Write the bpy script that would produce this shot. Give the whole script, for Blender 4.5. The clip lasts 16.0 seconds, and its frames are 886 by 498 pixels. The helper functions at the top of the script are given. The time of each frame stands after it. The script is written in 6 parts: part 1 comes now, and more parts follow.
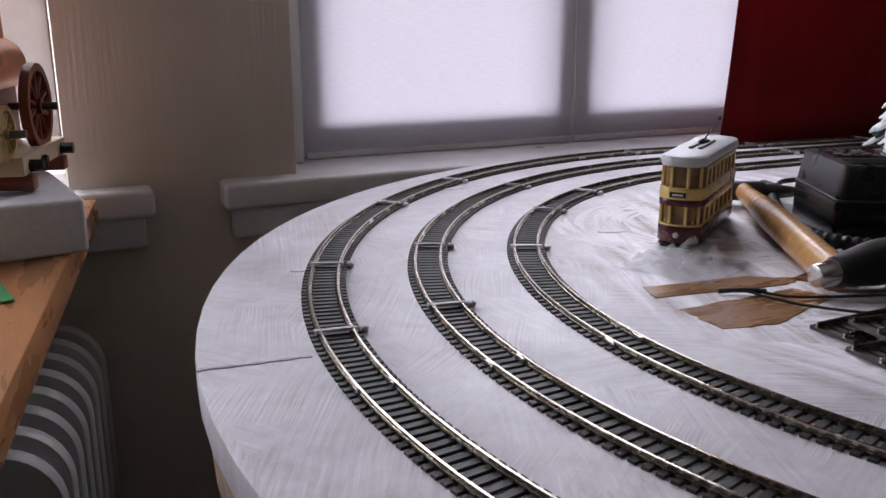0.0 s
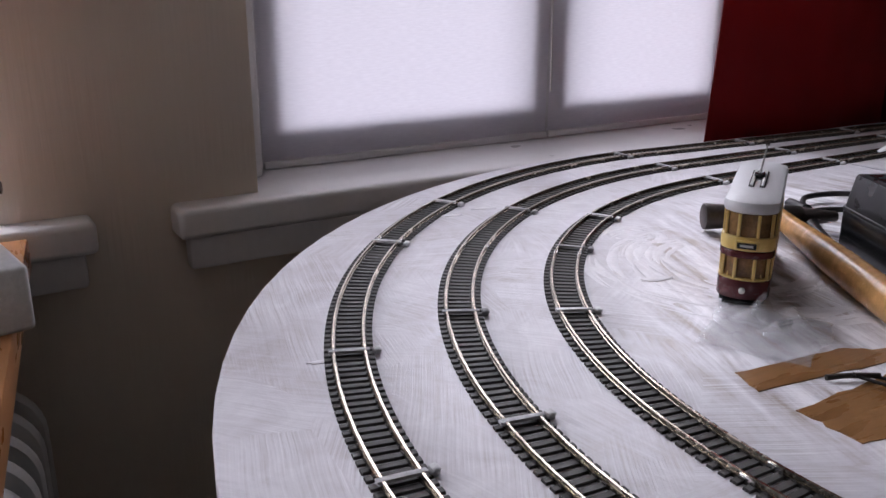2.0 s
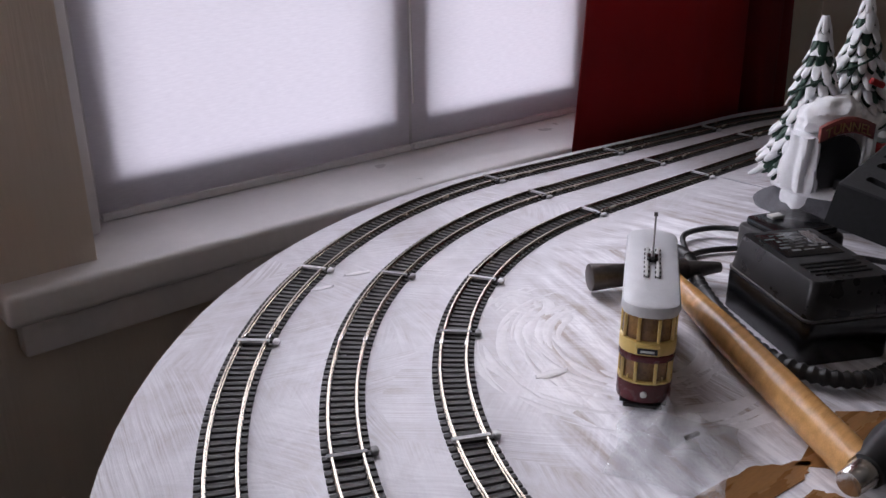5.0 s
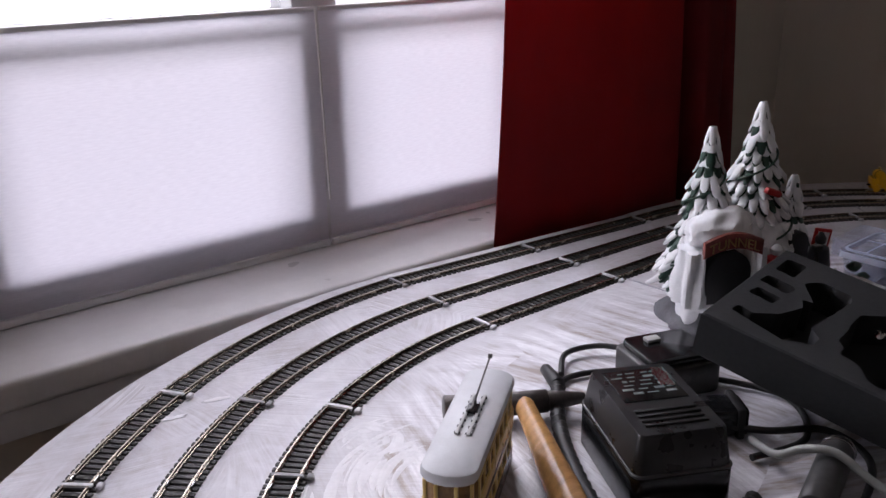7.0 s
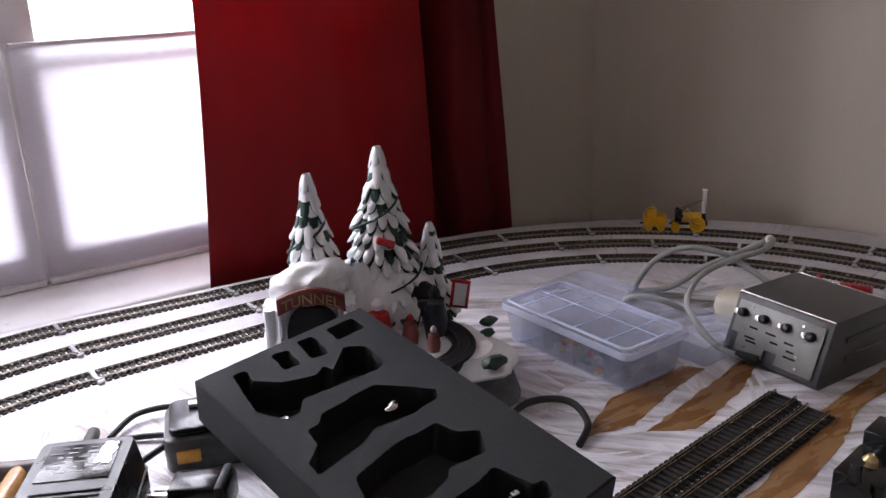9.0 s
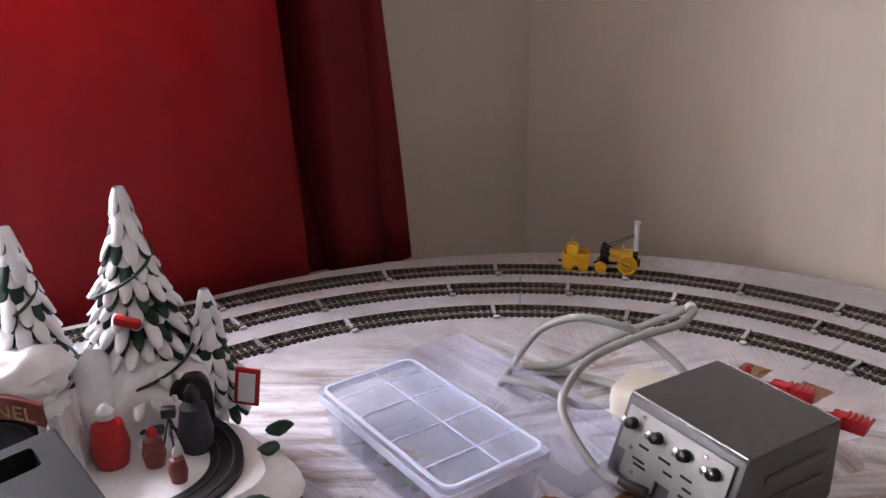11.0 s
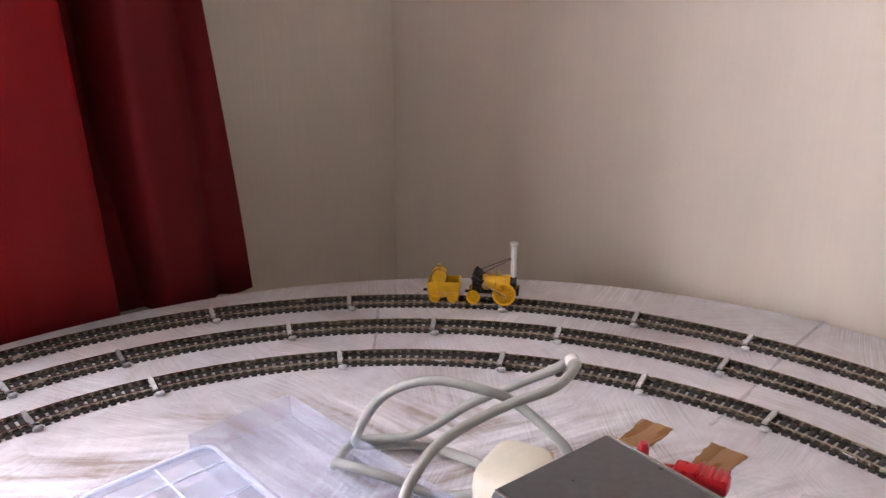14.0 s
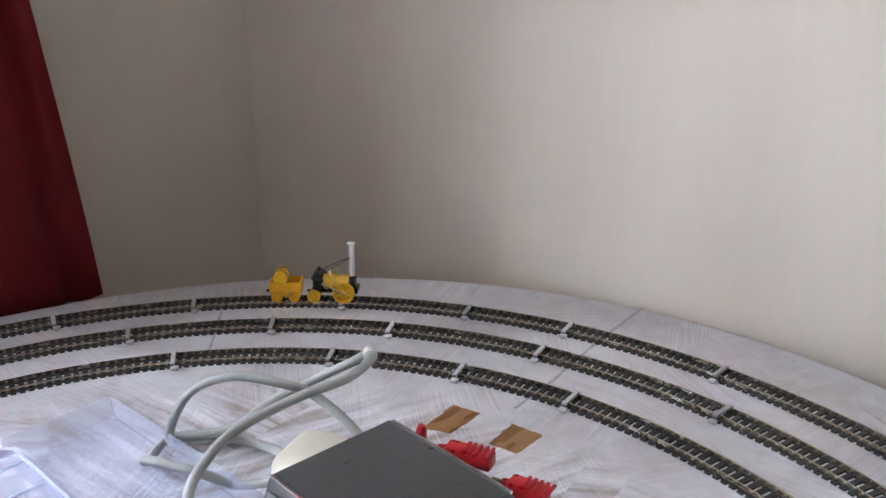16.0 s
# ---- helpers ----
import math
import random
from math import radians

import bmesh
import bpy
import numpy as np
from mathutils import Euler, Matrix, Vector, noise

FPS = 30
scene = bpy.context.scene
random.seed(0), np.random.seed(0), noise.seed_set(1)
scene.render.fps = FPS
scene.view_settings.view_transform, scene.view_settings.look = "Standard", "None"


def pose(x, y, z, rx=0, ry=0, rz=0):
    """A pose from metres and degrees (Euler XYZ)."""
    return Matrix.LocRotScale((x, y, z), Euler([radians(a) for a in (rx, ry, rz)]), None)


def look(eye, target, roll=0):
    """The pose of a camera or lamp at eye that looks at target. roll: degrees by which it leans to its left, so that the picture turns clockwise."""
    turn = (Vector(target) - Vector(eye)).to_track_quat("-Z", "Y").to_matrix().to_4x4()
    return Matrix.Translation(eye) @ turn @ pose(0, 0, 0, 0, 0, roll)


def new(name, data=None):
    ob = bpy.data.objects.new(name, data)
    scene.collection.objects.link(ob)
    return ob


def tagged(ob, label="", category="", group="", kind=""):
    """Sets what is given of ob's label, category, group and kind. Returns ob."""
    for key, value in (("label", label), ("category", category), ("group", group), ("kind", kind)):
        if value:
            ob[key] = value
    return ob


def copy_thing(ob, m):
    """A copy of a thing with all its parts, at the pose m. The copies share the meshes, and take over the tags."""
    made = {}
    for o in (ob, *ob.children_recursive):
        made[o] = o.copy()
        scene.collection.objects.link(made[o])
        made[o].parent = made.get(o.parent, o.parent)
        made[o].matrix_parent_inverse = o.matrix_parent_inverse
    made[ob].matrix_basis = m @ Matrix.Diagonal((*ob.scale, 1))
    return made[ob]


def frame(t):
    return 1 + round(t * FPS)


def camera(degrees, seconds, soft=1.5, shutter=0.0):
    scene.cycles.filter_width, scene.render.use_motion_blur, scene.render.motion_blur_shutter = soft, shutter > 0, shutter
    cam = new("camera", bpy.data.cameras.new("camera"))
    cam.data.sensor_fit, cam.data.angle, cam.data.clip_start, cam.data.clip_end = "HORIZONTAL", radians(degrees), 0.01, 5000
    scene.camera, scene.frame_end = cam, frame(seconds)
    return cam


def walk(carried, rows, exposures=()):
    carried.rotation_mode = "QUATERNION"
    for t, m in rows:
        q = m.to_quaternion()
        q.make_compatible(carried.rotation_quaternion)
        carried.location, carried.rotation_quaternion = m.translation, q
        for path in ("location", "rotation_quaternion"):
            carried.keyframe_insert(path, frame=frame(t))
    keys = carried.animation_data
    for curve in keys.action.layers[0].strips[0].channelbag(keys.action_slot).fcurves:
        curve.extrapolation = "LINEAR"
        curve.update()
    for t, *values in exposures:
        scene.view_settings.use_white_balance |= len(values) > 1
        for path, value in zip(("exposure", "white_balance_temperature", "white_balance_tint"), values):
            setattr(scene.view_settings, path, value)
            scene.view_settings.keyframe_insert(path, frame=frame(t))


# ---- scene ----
# camera: seconds, place in metres, turn in degrees
cam = camera(54.09, 16.0)
ROWS = [
    (0.0, -0.6210, -0.3298, 0.1579, 74.89, -0.04, -24.53),
    (0.5, -0.6332, -0.2883, 0.1665, 74.40, -1.33, -26.25),
    (1.0, -0.6455, -0.2507, 0.1805, 73.31, -1.29, -27.27),
    (1.5, -0.6470, -0.2226, 0.1911, 72.86, -1.07, -28.06),
    (2.0, -0.6371, -0.1957, 0.1959, 71.97, -0.13, -30.64),
    (2.5, -0.6280, -0.1747, 0.2006, 71.34, -0.19, -31.56),
    (3.0, -0.6238, -0.1596, 0.2043, 71.30, 0.64, -34.58),
    (5.5, -0.5744, -0.1134, 0.2987, 67.32, 0.29, -41.03),
    (6.0, -0.5469, -0.1238, 0.3174, 67.31, 0.59, -41.33),
    (6.5, -0.5167, -0.1426, 0.3230, 69.41, 0.40, -40.07),
    (7.0, -0.4709, -0.1688, 0.3267, 70.48, 1.02, -38.84),
    (7.5, -0.3926, -0.2288, 0.3252, 70.74, 1.99, -37.08),
    (8.0, -0.3213, -0.2995, 0.3314, 71.02, 1.08, -36.98),
    (8.5, -0.2506, -0.3631, 0.3293, 71.80, 1.45, -35.70),
    (9.0, -0.1438, -0.3582, 0.3339, 71.55, 1.70, -35.88),
    (9.5, -0.0730, -0.3076, 0.3199, 71.01, 1.56, -35.57),
    (10.0, -0.0020, -0.3059, 0.3321, 70.23, 1.01, -34.24),
    (12.5, 0.1759, -0.1780, 0.3069, 69.93, 1.31, -35.69),
    (13.0, 0.1903, -0.1626, 0.3026, 69.74, 1.06, -36.94),
    (13.5, 0.2085, -0.1703, 0.3039, 69.77, 0.73, -38.31),
    (14.0, 0.2287, -0.1801, 0.2994, 69.94, 0.13, -40.77),
    (14.5, 0.2397, -0.1900, 0.2972, 69.87, 0.13, -42.20),
    (15.0, 0.2541, -0.2074, 0.2999, 69.84, -0.18, -43.44),
    (15.5, 0.2579, -0.2285, 0.3014, 69.92, -0.58, -44.38),
    (16.0, 0.2673, -0.2558, 0.3092, 69.93, 0.12, -45.62),
]
EXPOSURES = [(0.0, -1.05, 6350, 20), (3.0, -1.05, 6350, 20), (5.5, -1.10, 6400, 20), (7.0, -0.98, 6400, 21), (8.0, -0.40, 6400, 20), (10.0, 0.60, 6400, 21), (12.5, 1.50, 6800, 23), (14.5, 1.50, 6450, 18), (16.0, 1.44, 5850, 10)]
walk(cam, [(t, pose(*p)) for t, *p in ROWS], EXPOSURES)

# ---- world and light ----
world = bpy.data.worlds.new("world")
scene.world = world
world.use_nodes = True
wn = world.node_tree.nodes
sky = wn.new("ShaderNodeTexSky")
sky.sky_type, sky.sun_disc = "NISHITA", False
sky.sun_elevation, sky.sun_rotation = radians(48), radians(200)
wn["Background"].inputs["Strength"].default_value = 0.14
world.node_tree.links.new(sky.outputs["Color"], wn["Background"].inputs["Color"])

WALL_Y, PANE_Y, FLOOR_Z, CEIL_Z = 0.585, 0.705, -0.75, 1.60


def area_lamp(name, m, w, h, power, colour):
    d = bpy.data.lights.new(name, "AREA")
    d.shape, d.size, d.size_y, d.energy, d.color = "RECTANGLE", w, h, power, colour
    ob = new(name, d)
    ob.matrix_world = m
    return ob


sun_data = bpy.data.lights.new("sun", "SUN")
sun_data.energy, sun_data.angle, sun_data.color = 2.0, radians(2), (1.0, 0.95, 0.88)
new("sun", sun_data).matrix_world = look((0, 0, 5), (0.9, 2.6, 0))
# daylight through the lower half of the main window, behind the blind
area_lamp("window_daylight", look((0.0, 1.35, 0.20), (0.0, 0.0, 0.13)), 1.5, 0.55, 12.5, (0.93, 0.93, 1.0))
# daylight through the upper half of the main window, above the open top of the blind
area_lamp("window_daylight_upper", look((-0.01, 0.745, 0.54), (-0.01, -0.5, 0.54)), 0.72, 0.44, 11.0, (0.92, 0.95, 1.0))
# daylight through the window over the desk
area_lamp("window_daylight_desk", look((-0.98, 0.785, 0.25), (-0.6, -0.2, 0.22)), 0.7, 0.48, 20.0, (0.92, 0.95, 1.0))


# ---- materials ----


def material(name, colour, rough=0.6, metal=0.0, var=0.25, scale=40.0, bump=0.15, fine=6.0, second=None, stretch=(1, 1, 1), per_piece=0.0, spec=0.5):
    """A surface whose colour varies at two scales, with a fine relief."""
    m = bpy.data.materials.new(name)
    m.use_nodes = True
    nt = m.node_tree
    b = nt.nodes["Principled BSDF"]
    co = nt.nodes.new("ShaderNodeTexCoord")
    mp = nt.nodes.new("ShaderNodeMapping")
    mp.inputs["Scale"].default_value = stretch
    nt.links.new(co.outputs["Object"], mp.inputs["Vector"])
    big, small = nt.nodes.new("ShaderNodeTexNoise"), nt.nodes.new("ShaderNodeTexNoise")
    for n, s, d in ((big, scale, 4), (small, scale * fine, 6)):
        n.inputs["Scale"].default_value, n.inputs["Detail"].default_value = s, d
        nt.links.new(mp.outputs["Vector"], n.inputs["Vector"])
    add = nt.nodes.new("ShaderNodeMath")
    add.operation = "MULTIPLY_ADD"
    nt.links.new(small.outputs["Fac"], add.inputs[0])
    add.inputs[1].default_value = 0.45
    nt.links.new(big.outputs["Fac"], add.inputs[2])
    ramp = nt.nodes.new("ShaderNodeValToRGB")
    lo = tuple(c * (1 - var) for c in colour)
    hi = second or tuple(min(1.0, c * (1 + var)) for c in colour)
    ramp.color_ramp.elements[0].position, ramp.color_ramp.elements[1].position = 0.45, 0.95
    ramp.color_ramp.elements[0].color, ramp.color_ramp.elements[1].color = (*lo, 1), (*hi, 1)
    nt.links.new(add.outputs[0], ramp.inputs["Fac"])
    out = ramp.outputs["Color"]
    if per_piece:
        info, mul = nt.nodes.new("ShaderNodeObjectInfo"), nt.nodes.new("ShaderNodeMix")
        mul.data_type, mul.blend_type = "RGBA", "MULTIPLY"
        rng = nt.nodes.new("ShaderNodeMapRange")
        rng.inputs["To Min"].default_value, rng.inputs["To Max"].default_value = 1 - per_piece, 1 + per_piece
        nt.links.new(info.outputs["Random"], rng.inputs["Value"])
        mul.inputs["Factor"].default_value = 1.0
        nt.links.new(out, mul.inputs["A"])
        nt.links.new(rng.outputs["Result"], mul.inputs["B"])
        out = mul.outputs["Result"]
    nt.links.new(out, b.inputs["Base Color"])
    rr = nt.nodes.new("ShaderNodeMapRange")
    rr.inputs["To Min"].default_value, rr.inputs["To Max"].default_value = max(0.02, rough - 0.12), min(1.0, rough + 0.12)
    nt.links.new(big.outputs["Fac"], rr.inputs["Value"])
    nt.links.new(rr.outputs["Result"], b.inputs["Roughness"])
    b.inputs["Metallic"].default_value = metal
    b.inputs["Specular IOR Level"].default_value = spec
    bp = nt.nodes.new("ShaderNodeBump")
    bp.inputs["Strength"].default_value, bp.inputs["Distance"].default_value = bump, 0.1 / scale
    nt.links.new(add.outputs[0], bp.inputs["Height"])
    nt.links.new(bp.outputs["Normal"], b.inputs["Normal"])
    return m


def clear_plastic(name, colour, rough, amount, ior=1.2):
    """Thin milky or clear plastic: part see-through, part gloss."""
    m = bpy.data.materials.new(name)
    m.use_nodes = True
    nt = m.node_tree
    b = nt.nodes["Principled BSDF"]
    b.inputs["Base Color"].default_value, b.inputs["Roughness"].default_value = (*colour, 1), rough
    b.inputs["IOR"].default_value, b.inputs["Specular IOR Level"].default_value = 1.45, 0.3
    tr, mix = nt.nodes.new("ShaderNodeBsdfTransparent"), nt.nodes.new("ShaderNodeMixShader")
    n, rng = nt.nodes.new("ShaderNodeTexNoise"), nt.nodes.new("ShaderNodeMapRange")
    n.inputs["Scale"].default_value, n.inputs["Detail"].default_value = 60.0, 5
    rng.inputs["To Min"].default_value, rng.inputs["To Max"].default_value = amount * 0.75, min(1.0, amount * 1.25)
    nt.links.new(n.outputs["Fac"], rng.inputs["Value"])
    nt.links.new(rng.outputs["Result"], mix.inputs["Fac"])
    nt.links.new(b.outputs["BSDF"], mix.inputs[1])
    nt.links.new(tr.outputs["BSDF"], mix.inputs[2])
    nt.links.new(mix.outputs["Shader"], nt.nodes["Material Output"].inputs["Surface"])
    return m


def brushed_paint():
    """White emulsion brushed thinly over brown board: patches of fine strokes, thin places, broad white sweeps inside the tracks."""
    m = bpy.data.materials.new("brushed_white_paint")
    m.use_nodes = True
    nt = m.node_tree
    b, N, Lk = nt.nodes["Principled BSDF"], nt.nodes.new, nt.links.new
    co = N("ShaderNodeTexCoord")

    def math_node(op, a, c, d=None):
        n = N("ShaderNodeMath")
        n.operation = op
        for k, v in enumerate((a, c, d)):
            if v is None:
                continue
            if isinstance(v, (int, float)):
                n.inputs[k].default_value = v
            else:
                Lk(v, n.inputs[k])
        return n.outputs[0]

    def noise_node(vec, scale, detail, rough=0.5, distort=0.0):
        n = N("ShaderNodeTexNoise")
        n.inputs["Scale"].default_value, n.inputs["Detail"].default_value = scale, detail
        n.inputs["Roughness"].default_value, n.inputs["Distortion"].default_value = rough, distort
        Lk(vec, n.inputs["Vector"])
        return n

    def span(value, lo, hi, to_lo=0.0, to_hi=1.0):
        n = N("ShaderNodeMapRange")
        n.interpolation_type = "SMOOTHSTEP"
        n.inputs["From Min"].default_value, n.inputs["From Max"].default_value = lo, hi
        n.inputs["To Min"].default_value, n.inputs["To Max"].default_value = to_lo, to_hi
        Lk(value, n.inputs["Value"])
        return n.outputs["Result"]

    bend = noise_node(co.outputs["Object"], 7.0, 2)
    shift = N("ShaderNodeVectorMath")
    shift.operation = "MULTIPLY_ADD"
    Lk(bend.outputs["Color"], shift.inputs[0])
    shift.inputs[1].default_value = (0.016, 0.016, 0.0)
    Lk(co.outputs["Object"], shift.inputs[2])

    def strokes(cells, seed, along, across, detail, turn):
        """Brush marks whose direction changes from patch to patch."""
        off = N("ShaderNodeVectorMath")
        off.inputs[1].default_value = (seed, seed * 0.7, 0.0)
        Lk(shift.outputs["Vector"], off.inputs[0])
        cell = N("ShaderNodeTexVoronoi")
        cell.inputs["Scale"].default_value = cells
        Lk(off.outputs["Vector"], cell.inputs["Vector"])
        rot = N("ShaderNodeVectorRotate")
        rot.rotation_type = "Z_AXIS"
        Lk(off.outputs["Vector"], rot.inputs["Vector"])
        Lk(math_node("MULTIPLY", cell.outputs["Color"], turn), rot.inputs["Angle"])
        mp = N("ShaderNodeMapping")
        mp.inputs["Scale"].default_value = (along, across, 1)
        Lk(rot.outputs["Vector"], mp.inputs["Vector"])
        return noise_node(mp.outputs["Vector"], 1.0, detail, 0.62).outputs["Fac"]

    fine_a = strokes(6.0, 0.0, 11, 760, 4, 3.2)
    fine_b = strokes(10.0, 3.7, 20, 380, 4, 6.0)
    broad = strokes(4.5, 8.1, 9, 75, 5, 2.2)
    patch = noise_node(co.outputs["Object"], 9.0, 6, 0.6, 0.6).outputs["Fac"]
    press = noise_node(shift.outputs["Vector"], 14.0, 3).outputs["Fac"]
    smear = noise_node(shift.outputs["Vector"], 38.0, 6, 0.62, 1.2).outputs["Fac"]
    speck = noise_node(co.outputs["Object"], 900.0, 3).outputs["Fac"]
    # distance from the oval's middle line: the inside of the tracks carries broader, thicker sweeps
    xyz = N("ShaderNodeSeparateXYZ")
    Lk(co.outputs["Object"], xyz.inputs[0])
    over = math_node("SUBTRACT", xyz.outputs["X"], math_node("MINIMUM", math_node("MAXIMUM", xyz.outputs["X"], 0.0), 0.331))
    dist = math_node("SQRT", math_node("ADD", math_node("MULTIPLY", over, over), math_node("MULTIPLY", xyz.outputs["Y"], xyz.outputs["Y"])), 0.0)
    inside = span(dist, 0.29, 0.36, 1.0, 0.0)
    wa = span(press, 0.42, 0.64, 0.12, 1.40)
    wb = span(press, 0.36, 0.56, 0.75, 0.08)
    v = math_node("MULTIPLY_ADD", math_node("SUBTRACT", fine_a, 0.5), wa, 0.5)
    v = math_node("MULTIPLY_ADD", math_node("SUBTRACT", fine_b, 0.5), wb, v)
    v = math_node("MULTIPLY_ADD", math_node("SUBTRACT", patch, 0.5), 0.70, v)
    v = math_node("MULTIPLY_ADD", math_node("SUBTRACT", smear, 0.5), 0.55, v)
    v = math_node("MULTIPLY_ADD", math_node("MULTIPLY", math_node("SUBTRACT", broad, 0.49), 3.0), inside, v)
    v = math_node("MULTIPLY_ADD", math_node("SUBTRACT", speck, 0.5), 0.10, v)
    ramp = N("ShaderNodeValToRGB")
    e = ramp.color_ramp.elements
    e[0].position, e[0].color = 0.10, (0.34, 0.285, 0.255, 1)
    e[1].position, e[1].color = 0.92, (0.84, 0.835, 0.87, 1)
    for p, c in ((0.30, (0.47, 0.44, 0.45)), (0.48, (0.575, 0.56, 0.595)), (0.68, (0.69, 0.68, 0.715))):
        ramp.color_ramp.elements.new(p).color = (*c, 1)
    Lk(v, ramp.inputs["Fac"])
    Lk(ramp.outputs["Color"], b.inputs["Base Color"])
    Lk(span(patch, 0.3, 0.7, 0.34, 0.62), b.inputs["Roughness"])
    bp = N("ShaderNodeBump")
    bp.inputs["Strength"].default_value, bp.inputs["Distance"].default_value = 0.45, 0.0010
    Lk(v, bp.inputs["Height"])
    Lk(bp.outputs["Normal"], b.inputs["Normal"])
    return m


def blind_cloth():
    """White translucent blind fabric with a fine weave."""
    m = bpy.data.materials.new("translucent_blind_cloth")
    m.use_nodes = True
    nt = m.node_tree
    N, Lk = nt.nodes.new, nt.links.new
    nt.nodes.remove(nt.nodes["Principled BSDF"])
    dif, tra, mix = N("ShaderNodeBsdfDiffuse"), N("ShaderNodeBsdfTranslucent"), N("ShaderNodeMixShader")
    n = N("ShaderNodeTexNoise")
    n.inputs["Scale"].default_value, n.inputs["Detail"].default_value = 90.0, 6
    co, mp = N("ShaderNodeTexCoord"), N("ShaderNodeMapping")
    mp.inputs["Scale"].default_value = (1.0, 1.0, 7.0)
    Lk(co.outputs["Object"], mp.inputs["Vector"])
    Lk(mp.outputs["Vector"], n.inputs["Vector"])
    ramp = N("ShaderNodeValToRGB")
    ramp.color_ramp.elements[0].color, ramp.color_ramp.elements[1].color = (0.74, 0.72, 0.76, 1), (0.90, 0.88, 0.92, 1)
    Lk(n.outputs["Fac"], ramp.inputs["Fac"])
    for s in (dif, tra):
        Lk(ramp.outputs["Color"], s.inputs["Color"])
    mix.inputs["Fac"].default_value = 0.70
    Lk(dif.outputs["BSDF"], mix.inputs[1])
    Lk(tra.outputs["BSDF"], mix.inputs[2])
    Lk(mix.outputs["Shader"], nt.nodes["Material Output"].inputs["Surface"])
    return m


def velvet_curtain():
    """Red curtain cloth that lets some light through."""
    m = bpy.data.materials.new("red_curtain_cloth")
    m.use_nodes = True
    nt = m.node_tree
    N, Lk = nt.nodes.new, nt.links.new
    b = nt.nodes["Principled BSDF"]
    tra, mix = N("ShaderNodeBsdfTranslucent"), N("ShaderNodeMixShader")
    n, co, mp = N("ShaderNodeTexNoise"), N("ShaderNodeTexCoord"), N("ShaderNodeMapping")
    mp.inputs["Scale"].default_value = (1.0, 1.0, 0.35)
    n.inputs["Scale"].default_value, n.inputs["Detail"].default_value = 24.0, 10
    Lk(co.outputs["Object"], mp.inputs["Vector"])
    Lk(mp.outputs["Vector"], n.inputs["Vector"])
    ramp = N("ShaderNodeValToRGB")
    ramp.color_ramp.elements[0].color, ramp.color_ramp.elements[1].color = (0.10, 0.0012, 0.004, 1), (0.27, 0.004, 0.008, 1)
    Lk(n.outputs["Fac"], ramp.inputs["Fac"])
    Lk(ramp.outputs["Color"], b.inputs["Base Color"])
    b.inputs["Roughness"].default_value = 0.75
    tra.inputs["Color"].default_value = (0.34, 0.006, 0.009, 1)
    mix.inputs["Fac"].default_value = 0.42
    bp = N("ShaderNodeBump")
    bp.inputs["Strength"].default_value, bp.inputs["Distance"].default_value = 0.3, 0.002
    Lk(n.outputs["Fac"], bp.inputs["Height"])
    Lk(bp.outputs["Normal"], b.inputs["Normal"])
    Lk(b.outputs["BSDF"], mix.inputs[1])
    Lk(tra.outputs["BSDF"], mix.inputs[2])
    Lk(mix.outputs["Shader"], nt.nodes["Material Output"].inputs["Surface"])
    return m


def window_glass():
    m = bpy.data.materials.new("window_glass")
    m.use_nodes = True
    b = m.node_tree.nodes["Principled BSDF"]
    b.inputs["Transmission Weight"].default_value, b.inputs["Roughness"].default_value, b.inputs["IOR"].default_value = 1.0, 0.0, 1.05
    return m


PAINT, BLIND, CURTAIN, GLASS = brushed_paint(), blind_cloth(), velvet_curtain(), window_glass()
WALLPAPER = material("beige_embossed_wallpaper", (0.66, 0.585, 0.495), 0.62, var=0.035, scale=14, bump=0.13, fine=24, stretch=(1, 1, 0.06))
CEILING = material("white_ceiling_paint", (0.64, 0.62, 0.59), 0.8, var=0.05, scale=6)
# assumed colour for walls out of view, dark so they bounce less light
UNSEEN_WALL = material("dark_unseen_wall", (0.30, 0.245, 0.20), 0.7, var=0.08, scale=10)
CARPET = material("dark_brown_carpet", (0.030, 0.024, 0.022), 0.95, var=0.4, scale=60, bump=0.6)
GLOSS_WHITE = material("white_gloss_paint", (0.72, 0.71, 0.71), 0.32, var=0.06, scale=18, bump=0.08)
WOOD_TOP = material("varnished_orange_wood", (0.42, 0.19, 0.075), 0.28, var=0.22, scale=9, bump=0.05, fine=9, stretch=(6, 1, 6))
JOINT = material("blue_grey_joint_filler", (0.40, 0.40, 0.45), 0.6, var=0.35, scale=120)
SATIN_BLACK = material("satin_black_plastic", (0.020, 0.020, 0.021), 0.30, var=0.2, scale=60, bump=0.03)
BARE_WOOD = material("bare_brown_board", (0.25, 0.122, 0.042), 0.28, var=0.25, scale=22, bump=0.1, fine=7, stretch=(1, 5, 1))
EDGE_WOOD = material("unpainted_board_edge", (0.34, 0.25, 0.17), 0.7, var=0.3, scale=30, stretch=(1, 1, 6))
SLEEPER = material("black_sleeper_plastic", (0.026, 0.024, 0.022), 0.6, var=0.4, scale=160, per_piece=0.3)
THICK_PAINT = material("thick_white_emulsion", (0.72, 0.71, 0.74), 0.45, var=0.12, scale=60, bump=0.3)
# amber light passing through the tram's windows is put into the pane colour
TRAM_PANE = material("amber_lit_glazing", (0.20, 0.11, 0.04), 0.10, var=0.5, scale=130)
RAIL = material("nickel_silver_rail", (0.47, 0.42, 0.345), 0.24, metal=1.0, var=0.2, scale=60)
BLOB = material("paint_spattered_clip", (0.40, 0.40, 0.41), 0.5, var=0.3, scale=200, bump=0.4, per_piece=0.55)
